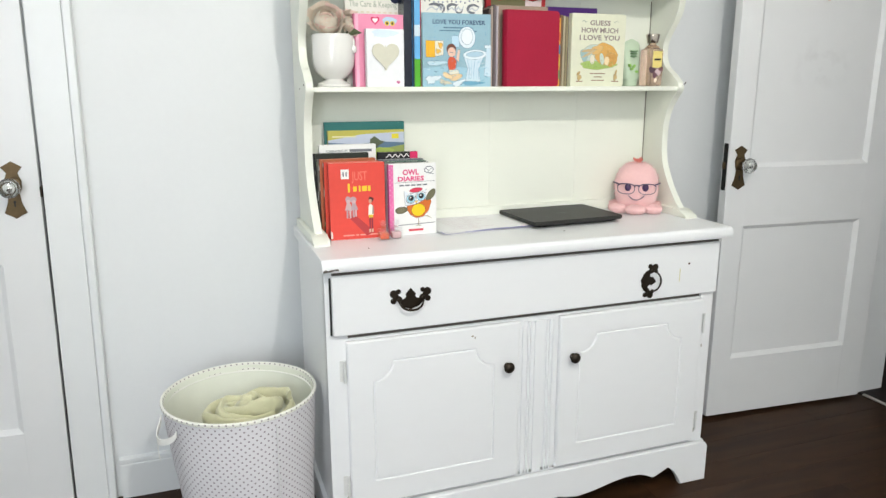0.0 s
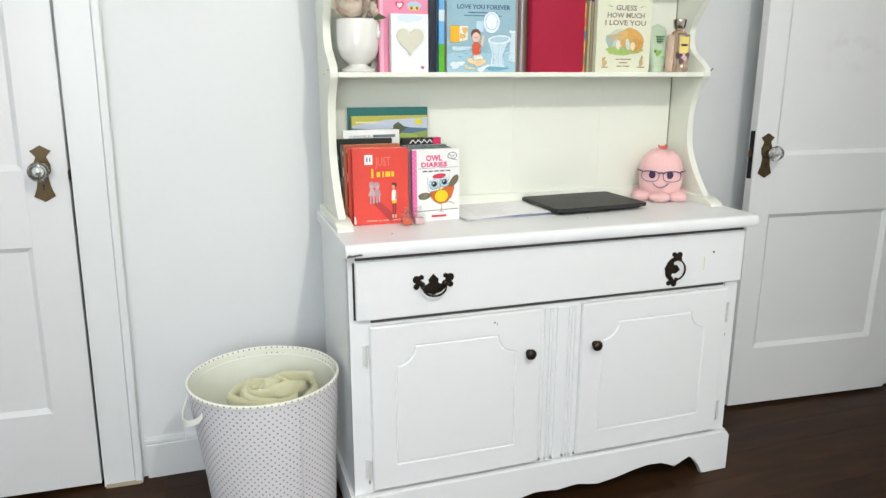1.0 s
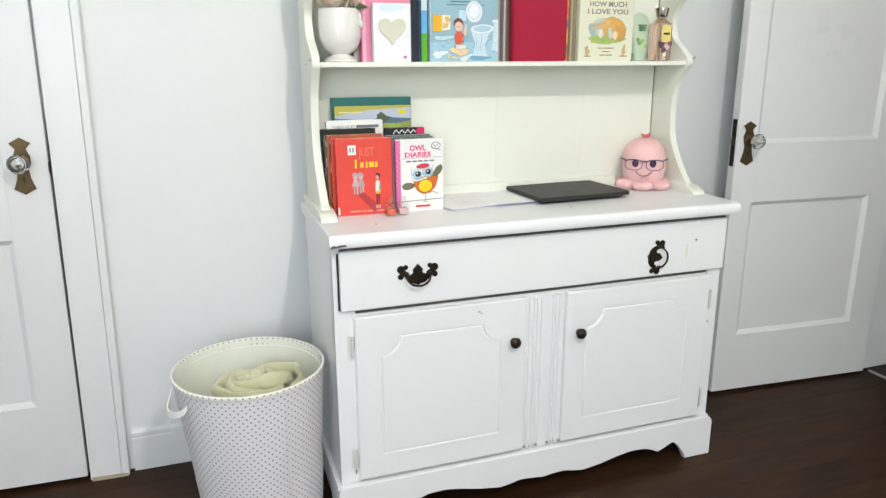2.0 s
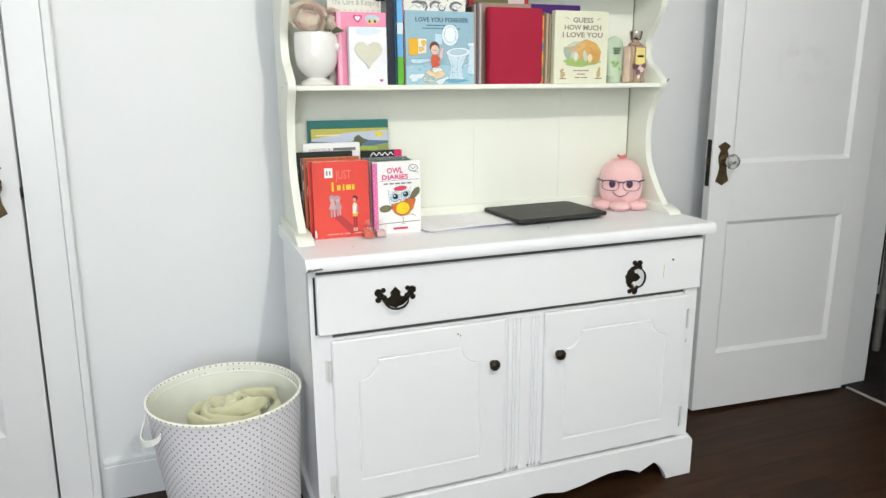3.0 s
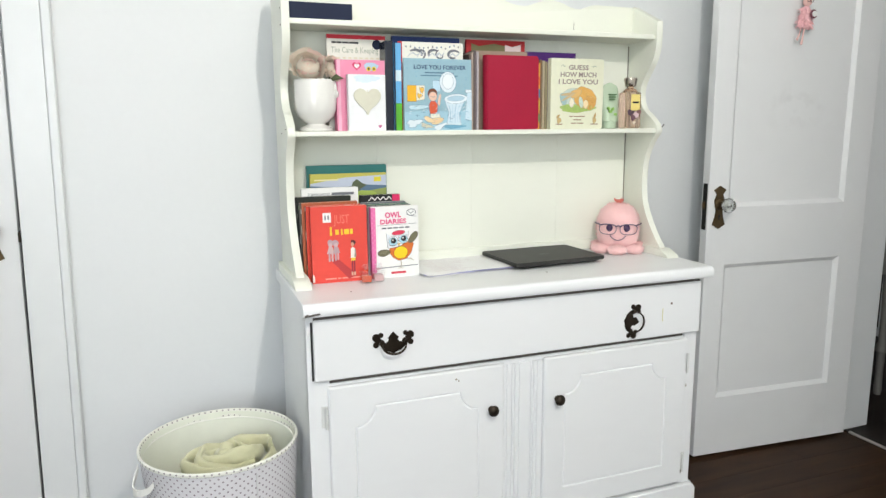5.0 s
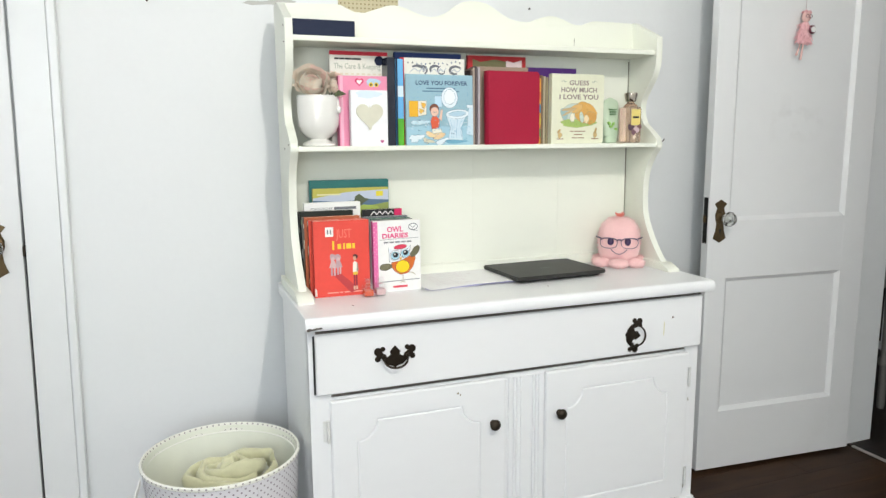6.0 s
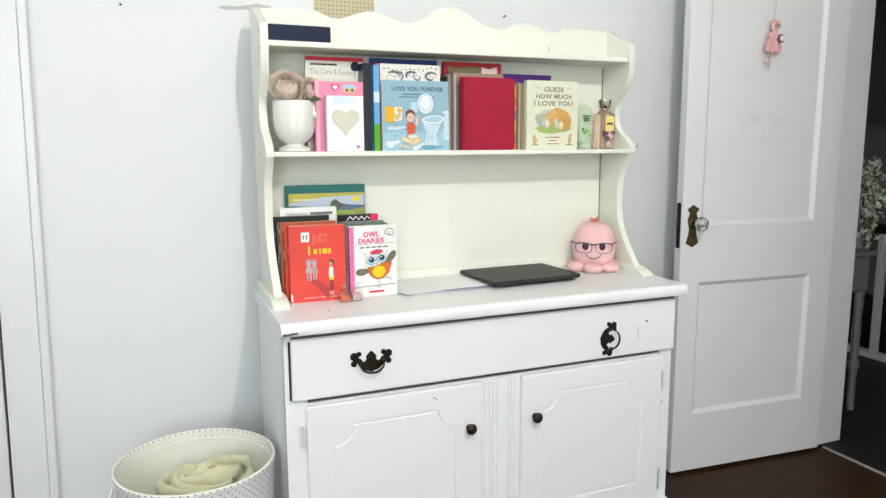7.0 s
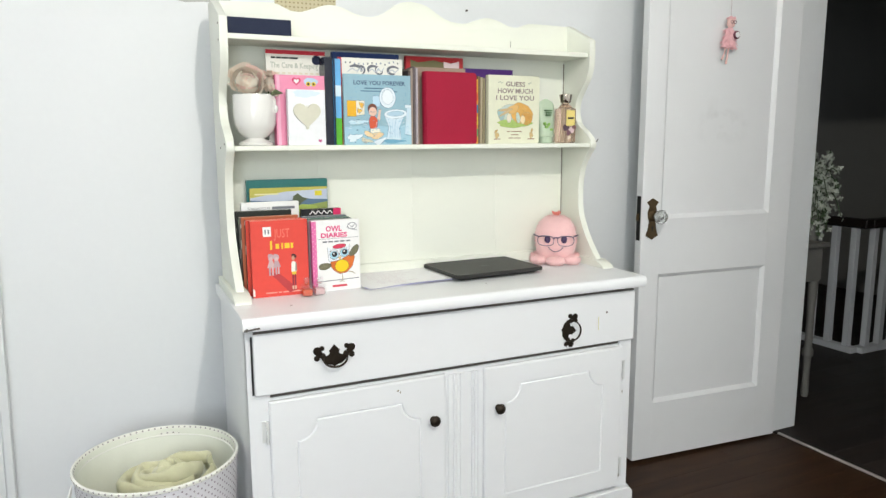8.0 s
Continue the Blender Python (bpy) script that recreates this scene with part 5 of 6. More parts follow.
for p in ((-0.006, -0.024, 0.045), (0.044, -0.012, 0.040), (0.010, 0.028, 0.045)):
    part("stem", tube(B(), [(0, 0, -0.08), (p[0] * 0.5, p[1] * 0.5, -0.02), p], 0.0022, 6), STEM, fo, local=True)
part("leaf", tube(B(), [(0.03, -0.03, 0.01), (0.050, -0.044, 0.022), (0.066, -0.052, 0.018)], 0.010, 8, [0.15, 0.8, 0.1]), STEM, fo, local=True)

tb = thing("lotion_tube", pose(1.040, -0.238, SH), "pale green lotion tube standing on its cap", "tube")
TUBEM = material("pale_green_plastic", (0.47, 0.58, 0.42), 0.4, vary=0.05, scale=50, bump=0.02)
bm, rings = B(), []
for k in range(15):
    t = k / 14
    w, d = 0.0285 + 0.003 * t, 0.0215 * (1 - t) ** 0.7 + 0.002
    cut = 1.0 if t < 0.8 else math.sqrt(max(0.02, 1 - ((t - 0.8) / 0.2) ** 2))
    rings.append([bm.verts.new((w * cut * math.cos(a), d * math.sin(a), 0.022 + 0.120 * t)) for a in [2 * math.pi * i / 24 for i in range(24)]])
for A, C in zip(rings, rings[1:]):
    for i in range(24):
        bm.faces.new([A[i], A[(i + 1) % 24], C[(i + 1) % 24], C[i]])
bm.faces.new(rings[0])
bm.faces.new(rings[-1])
part("body", bm, TUBEM, tb, local=True)
part("cap", lathe(B(), [(0.021, 0.0), (0.023, 0.002), (0.023, 0.021), (0.020, 0.023)], 24), TUBEM, tb, local=True)
for k, (u0, u1, v) in enumerate(((-0.012, 0.012, 0.104), (-0.010, 0.010, 0.096), (-0.010, 0.008, 0.089))):
    part("label_line", box(B(), u0, u1, -0.0215, -0.006, v, v + 0.0028), ink(0.10, 0.22, 0.08), tb, local=True)
for k, (u, v) in enumerate(((-0.008, 0.052), (0.0, 0.060), (-0.014, 0.062), (0.010, 0.044))):
    part("leaf_mark", prism(B(), oval(u, v, 0.006, 0.004, 12, k), -0.0225, -0.010), ink(0.28, 0.52, 0.12), tb, local=True)

bo = thing("gel_bottle", pose(1.116, -0.240, SH), "clear bottle of peach shower gel with a chrome cap", "bottle")
GEL = material("peach_gel", (0.96, 0.72, 0.56), 0.05, vary=0.05, bump=0.0)
GEL.node_tree.nodes["Principled BSDF"].inputs["Transmission Weight"].default_value = 0.85
part("body", prism(B(), [(-0.026, -0.022), (0.026, -0.022), (0.026, 0.022), (-0.026, 0.022)], 0.0, 0.114, "z", 0.006), GEL, bo, local=True)
part("shoulder", lathe(B(), [(0.026, 0.112), (0.022, 0.120), (0.012, 0.126), (0.011, 0.134)], 24, sy=0.8), GEL, bo, local=True)
part("cap", lathe(B(), [(0.015, 0.130), (0.017, 0.132), (0.018, 0.138), (0.0215, 0.154), (0.020, 0.158), (0.004, 0.160)], 24), material("chrome", (0.62, 0.55, 0.48), 0.12, 1.0, bump=0.0), bo, "shiny chrome cap", local=True)
part("gold_label", box(B(), -0.011, 0.022, -0.0232, -0.0222, 0.056, 0.106), ink(0.80, 0.66, 0.22), bo, local=True)
part("label_bar", box(B(), -0.006, 0.017, -0.0236, -0.0231, 0.078, 0.084), BLACK, bo, local=True)
for k, (u, v, r, c) in enumerate(((-0.012, 0.050, 0.012, (0.10, 0.06, 0.08)), (0.010, 0.044, 0.013, (0.62, 0.48, 0.50)), (-0.002, 0.034, 0.010, (0.16, 0.08, 0.10)), (0.020, 0.052, 0.009, (0.20, 0.10, 0.10)), (0.002, 0.018, 0.006, (0.72, 0.62, 0.50)))):
    part("flower_mark", prism(B(), oval(u, v, r, r * 0.8, 14, k, 0.15), -0.0229 - 0.0001 * k, -0.0222), ink(*c), bo, local=True)


# ---- pink plush toy with glasses, one mesh ----
PLUSH = material("pink_plush", (0.90, 0.56, 0.55), 0.95, vary=0.16, scale=140, bump=1.0, spec=0.1)
PLUSH.node_tree.nodes["Principled BSDF"].inputs["Sheen Weight"].default_value = 0.5
TUFT = material("coral_tuft", (0.72, 0.20, 0.16), 0.95, vary=0.2, scale=140, bump=1.0)
FRAME = material("spectacle_frame", (0.07, 0.045, 0.10), 0.3, vary=0.2, bump=0.0)
IRIS = material("toy_eye", (0.06, 0.03, 0.09), 0.15, vary=0.1, bump=0.0)
bm = B()


def paint_from(start, idx):
    for f in list(bm.faces)[start:]:
        f.material_index = idx


vs = ball(bm, (0, 0, 0.090), 0.086, 0.074, 0.086, 48, 32)
for v in vs:
    n = Vector((v.co.x / 0.086, v.co.y / 0.074, (v.co.z - 0.090) / 0.086))
    fat = (abs(n.x) ** 2.7 + abs(n.y) ** 2.4 + abs(n.z) ** 2.7) ** (-1 / 2.6)
    v.co = Vector((n.x * fat * 0.083 * (1 - 0.13 * max(0.0, n.z) ** 2), n.y * fat * 0.072, 0.088 + n.z * fat * 0.082))
    v.co *= 1 + 0.012 * noise.noise(v.co * 60) + 0.006 * noise.noise(v.co * 160)
for ax, ay, r in ((-0.066, -0.038, 0.033), (0.0, -0.062, 0.036), (0.066, -0.036, 0.033), (-0.080, 0.02, 0.022), (0.080, 0.02, 0.022), (-0.03, 0.05, 0.026), (0.03, 0.05, 0.026)):
    for v in ball(bm, (ax, ay * 1.12, 0.0165), r * 1.10, r, 0.0165, 20, 14):
        v.co *= 1 + 0.02 * noise.noise(v.co * 70)
bm.normal_update()
n0 = len(bm.faces)
for k in range(7):
    a = k * 0.9
    tube(bm, [(0.004 * math.cos(a), 0.004 * math.sin(a), 0.168), (0.012 * math.cos(a), 0.010 * math.sin(a), 0.180), (0.020 * math.cos(a), 0.014 * math.sin(a), 0.182 + 0.006 * math.sin(k * 2.1))], 0.0055, 6, [1, 0.9, 0.3])
paint_from(n0, 1)
n0 = len(bm.faces)
for s in (-1, 1):
    cx, cz = s * 0.0400, 0.092
    ringp = []
    for k in range(33):
        a = 2 * math.pi * k / 32
        c, q = math.cos(a), math.sin(a)
        px = cx + 0.0325 * math.copysign(abs(c) ** 0.75, c)
        pz = cz + (0.0130 if q > 0 else 0.0215) * math.copysign(abs(q) ** 0.7, q) + 0.02 * (abs(px) - abs(cx))
        ringp.append((px, -0.083 + 0.22 * max(0.0, abs(px) - 0.02) ** 1.25, pz))
    tube(bm, ringp, 0.0013, 6)
    tube(bm, ringp[1:16], 0.0022, 6)
    tube(bm, [(s * 0.071, -0.078, 0.104), (s * 0.084, -0.062, 0.106), (s * 0.090, -0.01, 0.102)], 0.0026, 6)
tube(bm, [(-0.010, -0.083, 0.098), (0, -0.086, 0.101), (0.010, -0.083, 0.098)], 0.0026, 6)
tube(bm, [(0.030 * s, -0.0775 + 0.006 * s * s, 0.050 + 0.015 * abs(s) ** 2.2) for s in [k / 6 - 1 for k in range(13)]], 0.0016, 6)
paint_from(n0, 2)
n0 = len(bm.faces)
for s in (-1, 1):
    ball(bm, (s * 0.033, -0.070, 0.092), 0.0125, 0.0065, 0.0135, 16, 10)
paint_from(n0, 3)
# short fuzz on the plush
random.seed(17)
furry = [f for f in bm.faces if f.material_index == 0]
for f in furry * 2:
    c, nrm = f.calc_center_median(), f.normal.copy()
    if nrm.length < 0.5:
        nrm = (c - Vector((0, 0, 0.08))).normalized()
    d = (nrm + Vector((random.gauss(0, 0.5), random.gauss(0, 0.5), random.gauss(0, 0.5) - 0.15))).normalized()
    u = d.orthogonal().normalized() * 0.0009
    c = c + Vector((random.uniform(-1, 1), random.uniform(-1, 1), random.uniform(-1, 1))) * 0.003
    w = d.cross(u)
    base = [bm.verts.new(c - nrm * 0.002 + p) for p in (u, -0.5 * u + w, -0.5 * u - w)]
    tip = bm.verts.new(c + d * random.uniform(0.004, 0.008))
    for i in range(3):
        bm.faces.new([base[i], base[(i + 1) % 3], tip])
toy = tagged(new("plush_toy", mesh_of(bm, "plush_toy", [PLUSH, TUFT, FRAME, IRIS])), "fluffy pink plush toy wearing dark round glasses on the dresser", "plush toy")
toy.matrix_basis = pose(1.098, -0.226, DZ, 0, 0, -34) @ Matrix.Diagonal((0.82, 0.82, 0.95, 1))

# ---- laundry basket with a throw ----
LC = (-0.200, -0.392)
bk = thing("laundry_basket", pose(LC[0], LC[1], 0), "white fabric laundry basket with small grey dots", "laundry basket")


def dotted(name, base, dot, pitch, radius):
    """Cloth with rows of dots, laid out by the angle round the basket and the height."""
    m = material(name, base, 0.85, vary=0.04, scale=60, bump=0.25)
    n, l = m.node_tree.nodes, m.node_tree.links
    tc, sp = n.new("ShaderNodeTexCoord"), n.new("ShaderNodeSeparateXYZ")
    l.new(tc.outputs["Object"], sp.inputs[0])

    def op(kind, a, b=None, c=None):
        q = n.new("ShaderNodeMath")
        q.operation = kind
        for i, v in enumerate((a, b, c)):
            if v is None:
                continue
            if isinstance(v, (int, float)):
                q.inputs[i].default_value = v
            else:
                l.new(v, q.inputs[i])
        return q.outputs[0]

    ang = op("ARCTAN2", sp.outputs[1], sp.outputs[0])
    count = round(2 * math.pi * 0.18 / pitch)
    u = op("MULTIPLY", ang, count / (2 * math.pi))
    v = op("MULTIPLY", sp.outputs[2], 1 / pitch)
    p, q = op("ADD", u, v), op("SUBTRACT", u, v)
    du = op("SUBTRACT", op("FRACT", p), 0.5)
    dv = op("SUBTRACT", op("FRACT", q), 0.5)
    dist = op("SQRT", op("ADD", op("MULTIPLY", du, du), op("MULTIPLY", dv, dv)))
    mask = n.new("ShaderNodeMapRange")
    mask.inputs[1].default_value, mask.inputs[2].default_value, mask.inputs[3].default_value, mask.inputs[4].default_value = radius * 0.8, radius * 1.15, 1, 0
    l.new(dist, mask.inputs[0])
    mix = n.new("ShaderNodeMix")
    mix.data_type = "RGBA"
    mix.inputs[7].default_value = (*dot, 1)
    b = n["Principled BSDF"]
    l.new(b.inputs["Base Color"].links[0].from_socket, mix.inputs[6])
    l.new(mask.outputs[0], mix.inputs[0])
    l.new(mix.outputs[2], b.inputs["Base Color"])
    return m


DOTS = dotted("dotted_cloth", (0.70, 0.69, 0.71), (0.25, 0.21, 0.24), 0.0180, 0.185)
LINING = material("cream_lining", (0.78, 0.80, 0.70), 0.9, vary=0.10, scale=18, bump=0.5, stain=0.8, stain_color=(0.46, 0.47, 0.42))
RH = 0.470


def sag(z):
    """The soft basket leans a little: its foot stands to one side of its rim."""
    return 0.014 * (1 - z / RH)


def shell(profile, wob, n=72):
    bm, rings = B(), []
    for r, z in profile:
        ring = []
        for i in range(n):
            a = 2 * math.pi * i / n
            w = wob * (noise.noise(Vector((math.cos(a) * 2.2, math.sin(a) * 2.2, z * 7))) + 0.5 * noise.noise(Vector((math.cos(a) * 6, math.sin(a) * 6, z * 16))))
            w *= 1 - (z / RH) ** 6
            ring.append(bm.verts.new(((r + w) * math.cos(a) + sag(z), (r + w) * math.sin(a), z)))
        rings.append(ring)
    for A, C in zip(rings, rings[1:]):
        for i in range(n):
            bm.faces.new([A[i], A[(i + 1) % n], C[(i + 1) % n], C[i]])
    return bm, rings


bm, rings = shell([(0.156 + 0.036 * (k / 12) ** 0.9, 0.004 + (RH - 0.012) * k / 12) for k in range(13)], 0.004)
part("outer_cloth", bm, DOTS, bk, local=True)
bm, rings = shell([(0.146, 0.012)] + [(0.149 + 0.0375 * (k / 12) ** 0.9, 0.012 + (RH - 0.02) * k / 12) for k in range(1, 13)], 0.005)
bm.faces.new(rings[0])
part("lining", bm, LINING, bk, "pale cream lining", local=True)
part("base", lathe(B(), [(0.153, 0.0), (0.156, 0.003), (0.153, 0.009)], 60, (0.014, 0, 0)), DOTS, bk, local=True)
RIM = dotted("rim_cloth", (0.80, 0.80, 0.73), (0.34, 0.31, 0.30), 0.0150, 0.22)
bm = B()
tube(bm, [(0.192 * math.cos(2 * math.pi * k / 72), 0.192 * math.sin(2 * math.pi * k / 72), RH - 0.008) for k in range(73)], 0.0036, 8)
part("rim", bm, RIM, bk, "rolled cloth rim", local=True)
bm, _ = shell([(0.1850, RH - 0.026), (0.1878, RH - 0.004), (0.1905, RH - 0.001), (0.1955, RH - 0.003), (0.1958, RH - 0.008)], 0.0)
part("inner_band", bm, RIM, bk, "dotted band sewn inside the rim", local=True)
part("piping", tube(B(), [(0.1852 * math.cos(2 * math.pi * k / 72), 0.1852 * math.sin(2 * math.pi * k / 72), RH - 0.026) for k in range(73)], 0.0018, 6), ink(0.84, 0.84, 0.78, 0.8), bk, local=True)
bm = B()
strap = []
for k in range(15):
    t = k / 14
    a = radians(190 + 27 * t)
    out = 0.197 + 0.024 * math.sin(math.pi * t)
    strap.append((out * math.cos(a), out * math.sin(a), RH - 0.030 - 0.030 * math.sin(math.pi * t) ** 0.6 - 0.012 * t))
for A, C in zip(strap, strap[1:]):
    va = [bm.verts.new((p[0], p[1], p[2] + dz)) for p in (A, C) for dz in (-0.008, 0.008)]
    bm.faces.new([va[0], va[2], va[3], va[1]])
bmesh.ops.remove_doubles(bm, verts=bm.verts[:], dist=0.0001)
bmesh.ops.solidify(bm, geom=bm.faces[:], thickness=0.003)
part("handle", bm, ink(0.80, 0.80, 0.76, 0.8), bk, "white cotton strap handle", local=True)
part("loose_thread", tube(B(), [(0.206 * math.cos(radians(195)), 0.206 * math.sin(radians(195)), RH - 0.07), (-0.206, -0.058, RH - 0.10), (-0.203, -0.060, RH - 0.135)], 0.0012, 5), ink(0.80, 0.80, 0.76, 0.8), bk, local=True)
part("seam", box(B(), -0.001, 0.001, -0.1935, -0.1905, 0.01, RH - 0.03), ink(0.70, 0.70, 0.70, 0.8), bk, local=True)
for o in bk.children:
    if o.name.startswith("seam"):
        o.matrix_basis = pose(0, 0, 0, 0, 0, 22)

THROW = material("pale_green_throw", (0.60, 0.59, 0.39), 0.95, vary=0.10, scale=90, bump=0.8, spec=0.15)
THROW.node_tree.nodes["Principled BSDF"].inputs["Sheen Weight"].default_value = 0.4
th = thing("folded_throw", pose(-0.170, -0.385, 0.012), "pale green fleece throw rolled up in the laundry basket", "throw")
bm = B()
for v in ball(bm, (-0.02, 0, 0.180), 0.130, 0.128, 0.186, 40, 24):
    v.co += Vector((noise.noise(v.co * 14), noise.noise(v.co * 14 + Vector((5, 0, 0))), noise.noise(v.co * 14 + Vector((0, 9, 0))))) * 0.012
part("lower_bundle", bm, THROW, th, local=True)
# an outer roll, and inner layers laid across it
FOLDS = (
    (0.098, 40, 385, 0.384, 0.0125, -0.004, 0.000), (0.079, -10, 300, 0.394, 0.0115, 0.002, 0.004),
    (0.112, 108, 200, 0.378, 0.0115, 0.012, 0.004), (0.060, 100, 430, 0.400, 0.0110, 0.002, 0.000),
    (0.042, -40, 250, 0.404, 0.0110, 0.008, -0.002), (0.024, 60, 400, 0.406, 0.0105, 0.004, 0.000), (0.009, 20, 300, 0.404, 0.0100, 0.004, 0.000))
for k, (r, a0, a1, z, rad, ox, oy) in enumerate(FOLDS):
    pts = []
    for q in range(65):
        t = q / 64
        a = radians(a0 + (a1 - a0) * t)
        rr = r * (1 - 0.08 * t) + 0.004 * math.sin(3 * a + 2 * k)
        pts.append((ox + 1.16 * rr * math.cos(a) - 0.10 * rr * math.sin(a), oy + 0.74 * rr * math.sin(a) + 0.10 * rr * math.cos(a), z + 0.006 * math.sin(a + k)))
    bm = B()
    tube(bm, pts, rad, 20, [0.55 + 0.5 * math.sin(math.pi * min(1, 0.1 + 0.8 * q / 64)) for q in range(65)])
    for v in bm.verts:
        ang = math.atan2(v.co.y - oy, v.co.x - ox)
        v.co.z = z + (v.co.z - z) * 2.0 + 0.007 * math.sin(2 * ang + 1.3 * k)
        v.co += Vector((noise.noise(v.co * 22), noise.noise(v.co * 22 + Vector((5, 0, 0))), noise.noise(v.co * 20 + Vector((0, 9, 0))))) * 0.0085
        v.co += Vector((noise.noise(v.co * 60), noise.noise(v.co * 60 + Vector((3, 0, 0))), noise.noise(v.co * 60 + Vector((0, 4, 0))))) * 0.0022
    part("fold", bm, THROW, th, local=True)

# ---- on the walls and doors ----
pg = thing("perforated_panel", pose(0.318, -0.006, 1.75), "tan perforated board panel fixed to the wall", "wall panel")
PEG = material("tan_board", (0.58, 0.52, 0.34), 0.8, vary=0.06, scale=60)
pan = part("board", box(B(), 0.224, 0.412, -0.008, 0.0, 1.632, 1.86, 0.001), PEG, pg)
HOLE = ink(0.30, 0.25, 0.14, 0.9)
for i in range(15):
    for j in range(7):
        part("hole", lathe(B(), [(0.0026, -0.0084), (0.0026, -0.0078)], 8, (0.231 + 0.0125 * i, 0, 1.638 + 0.0125 * j), axis="y"), HOLE, pan, smooth=False)
# thin irregular grey shape on the wall, at the hutch's upper left
solid("plaster_patch", prism(B(), [(-0.056, 1.648), (-0.03, 1.643), (0.02, 1.648), (0.08, 1.646), (0.10, 1.660), (0.06, 1.667), (0.0, 1.655), (-0.04, 1.655)], -0.0012, -0.0002), ink(0.52, 0.52, 0.50, 0.9), "thin irregular grey patch on the wall", "wall patch")
for x, z in ((0.867, 1.680), (-0.311, 1.638)):
    nl = thing("wall_nail", pose(x, 0, z), "small dark nail in the wall", "nail", "wall nails")
    part("shank", lathe(B(), [(0.0012, -0.010), (0.0012, 0.0)], 8, axis="y"), IRON, nl, local=True)
    part("head", lathe(B(), [(0.0034, -0.0115), (0.0034, -0.010)], 10, axis="y"), IRON, nl, local=True)

# hanging pink ornament on the open door, one plain mesh
bm = B()
ball(bm, (0, 0, 0.082), 0.017, 0.012, 0.019, 16, 12)
n1 = len(bm.faces)
lathe(bm, [(0.008, 0.066), (0.016, 0.056), (0.021, 0.030), (0.027, 0.008), (0.029, -0.004), (0.024, -0.010), (0.010, -0.004)], 20, sy=0.4)
for v in bm.verts:
    if v.co.z < 0.066:
        v.co += Vector((0.5, 0.4, 1.0)) * 0.006 * noise.noise(v.co * 70)
n2 = len(bm.faces)
for s in (-1, 1):
    tube(bm, [(s * 0.006 - 0.004, 0, 0.0), (s * 0.006 - 0.008 - 0.004 * (s < 0), -0.002, -0.03), (s * 0.005 - 0.012 - 0.010 * (s < 0), -0.004, -0.066 + 0.014 * (s < 0))], 0.0034, 8, [1, 0.8, 1.2])
n3 = len(bm.faces)
lathe(bm, [(0.012, -0.016), (0.015, -0.013), (0.015, -0.010), (0.012, -0.008)], 18, (0.022, 0, 0.040), axis="y")
n4 = len(bm.faces)
lathe(bm, [(0.010, -0.018), (0.010, -0.015)], 16, (0.022, 0, 0.040), axis="y")
n5 = len(bm.faces)
tube(bm, [(0, 0.004, 0.10), (0, 0.008, 0.16), (0, 0.010, 0.22)], 0.0008, 5)
n6 = len(bm.faces)
random.seed(41)
for k in range(230):
    a, t = random.uniform(0, 2 * math.pi), random.random()
    root = Vector(((0.010 + 0.014 * t) * math.cos(a), (0.004 + 0.006 * t) * math.sin(a), 0.060 - 0.060 * t))
    tip = root + Vector((random.gauss(0.012 * math.cos(a), 0.006), random.gauss(0.004 * math.sin(a), 0.004), random.uniform(-0.020, -0.004)))
    tube(bm, [root, root.lerp(tip, 0.5) + Vector((0, 0, 0.002)), tip], 0.0016, 4, [0.8, 1.0, 0.2])
for k in range(60):
    a, t = random.uniform(0, 2 * math.pi), random.uniform(0.2, 1)
    root = Vector((0.013 * t * math.cos(a), 0.010 * math.sin(a), 0.092 + 0.010 * (1 - t)))
    tube(bm, [root, root + Vector((0.006 * math.cos(a), 0.003 * math.sin(a), 0.005)), root + Vector((0.010 * math.cos(a), 0.004 * math.sin(a), 0.001))], 0.0014, 4, [1, 0.9, 0.3])
n7 = len(bm.faces)
for q in (-1, 1):
    tube(bm, [(q * 0.007 + 0.006 * math.cos(2 * math.pi * k / 12), -0.0135, 0.083 + 0.0055 * math.sin(2 * math.pi * k / 12)) for k in range(13)], 0.0010, 5)
faces = list(bm.faces)
for i, f in enumerate(faces):
    f.material_index = 0 if i < n1 else 1 if i < n2 else 0 if i < n3 else 2 if i < n4 else 3 if i < n5 else 4 if i < n6 else 1 if i < n7 else 2
orn = tagged(new("hanging_ornament", mesh_of(bm, "hanging_ornament", [ink(0.80, 0.52, 0.48, 0.7), ink(0.84, 0.50, 0.52, 0.8), ink(0.16, 0.05, 0.07), WHITE, ink(0.5, 0.4, 0.4)])), "small pink fabric ornament hanging on the white door", "ornament")
orn.matrix_basis = Matrix.Translation((1.840, -0.228, 1.588)) @ pose(0, 0, 0, 0, 4, -4)

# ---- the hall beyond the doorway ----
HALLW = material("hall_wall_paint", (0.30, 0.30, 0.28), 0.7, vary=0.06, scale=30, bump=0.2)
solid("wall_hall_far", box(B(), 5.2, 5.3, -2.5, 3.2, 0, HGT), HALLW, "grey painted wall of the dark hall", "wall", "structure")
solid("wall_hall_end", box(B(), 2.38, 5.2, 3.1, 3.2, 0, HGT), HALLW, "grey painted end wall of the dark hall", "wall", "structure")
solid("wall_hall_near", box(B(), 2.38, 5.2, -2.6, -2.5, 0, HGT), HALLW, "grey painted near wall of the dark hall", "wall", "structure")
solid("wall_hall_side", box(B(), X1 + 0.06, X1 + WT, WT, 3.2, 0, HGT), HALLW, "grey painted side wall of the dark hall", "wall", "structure")
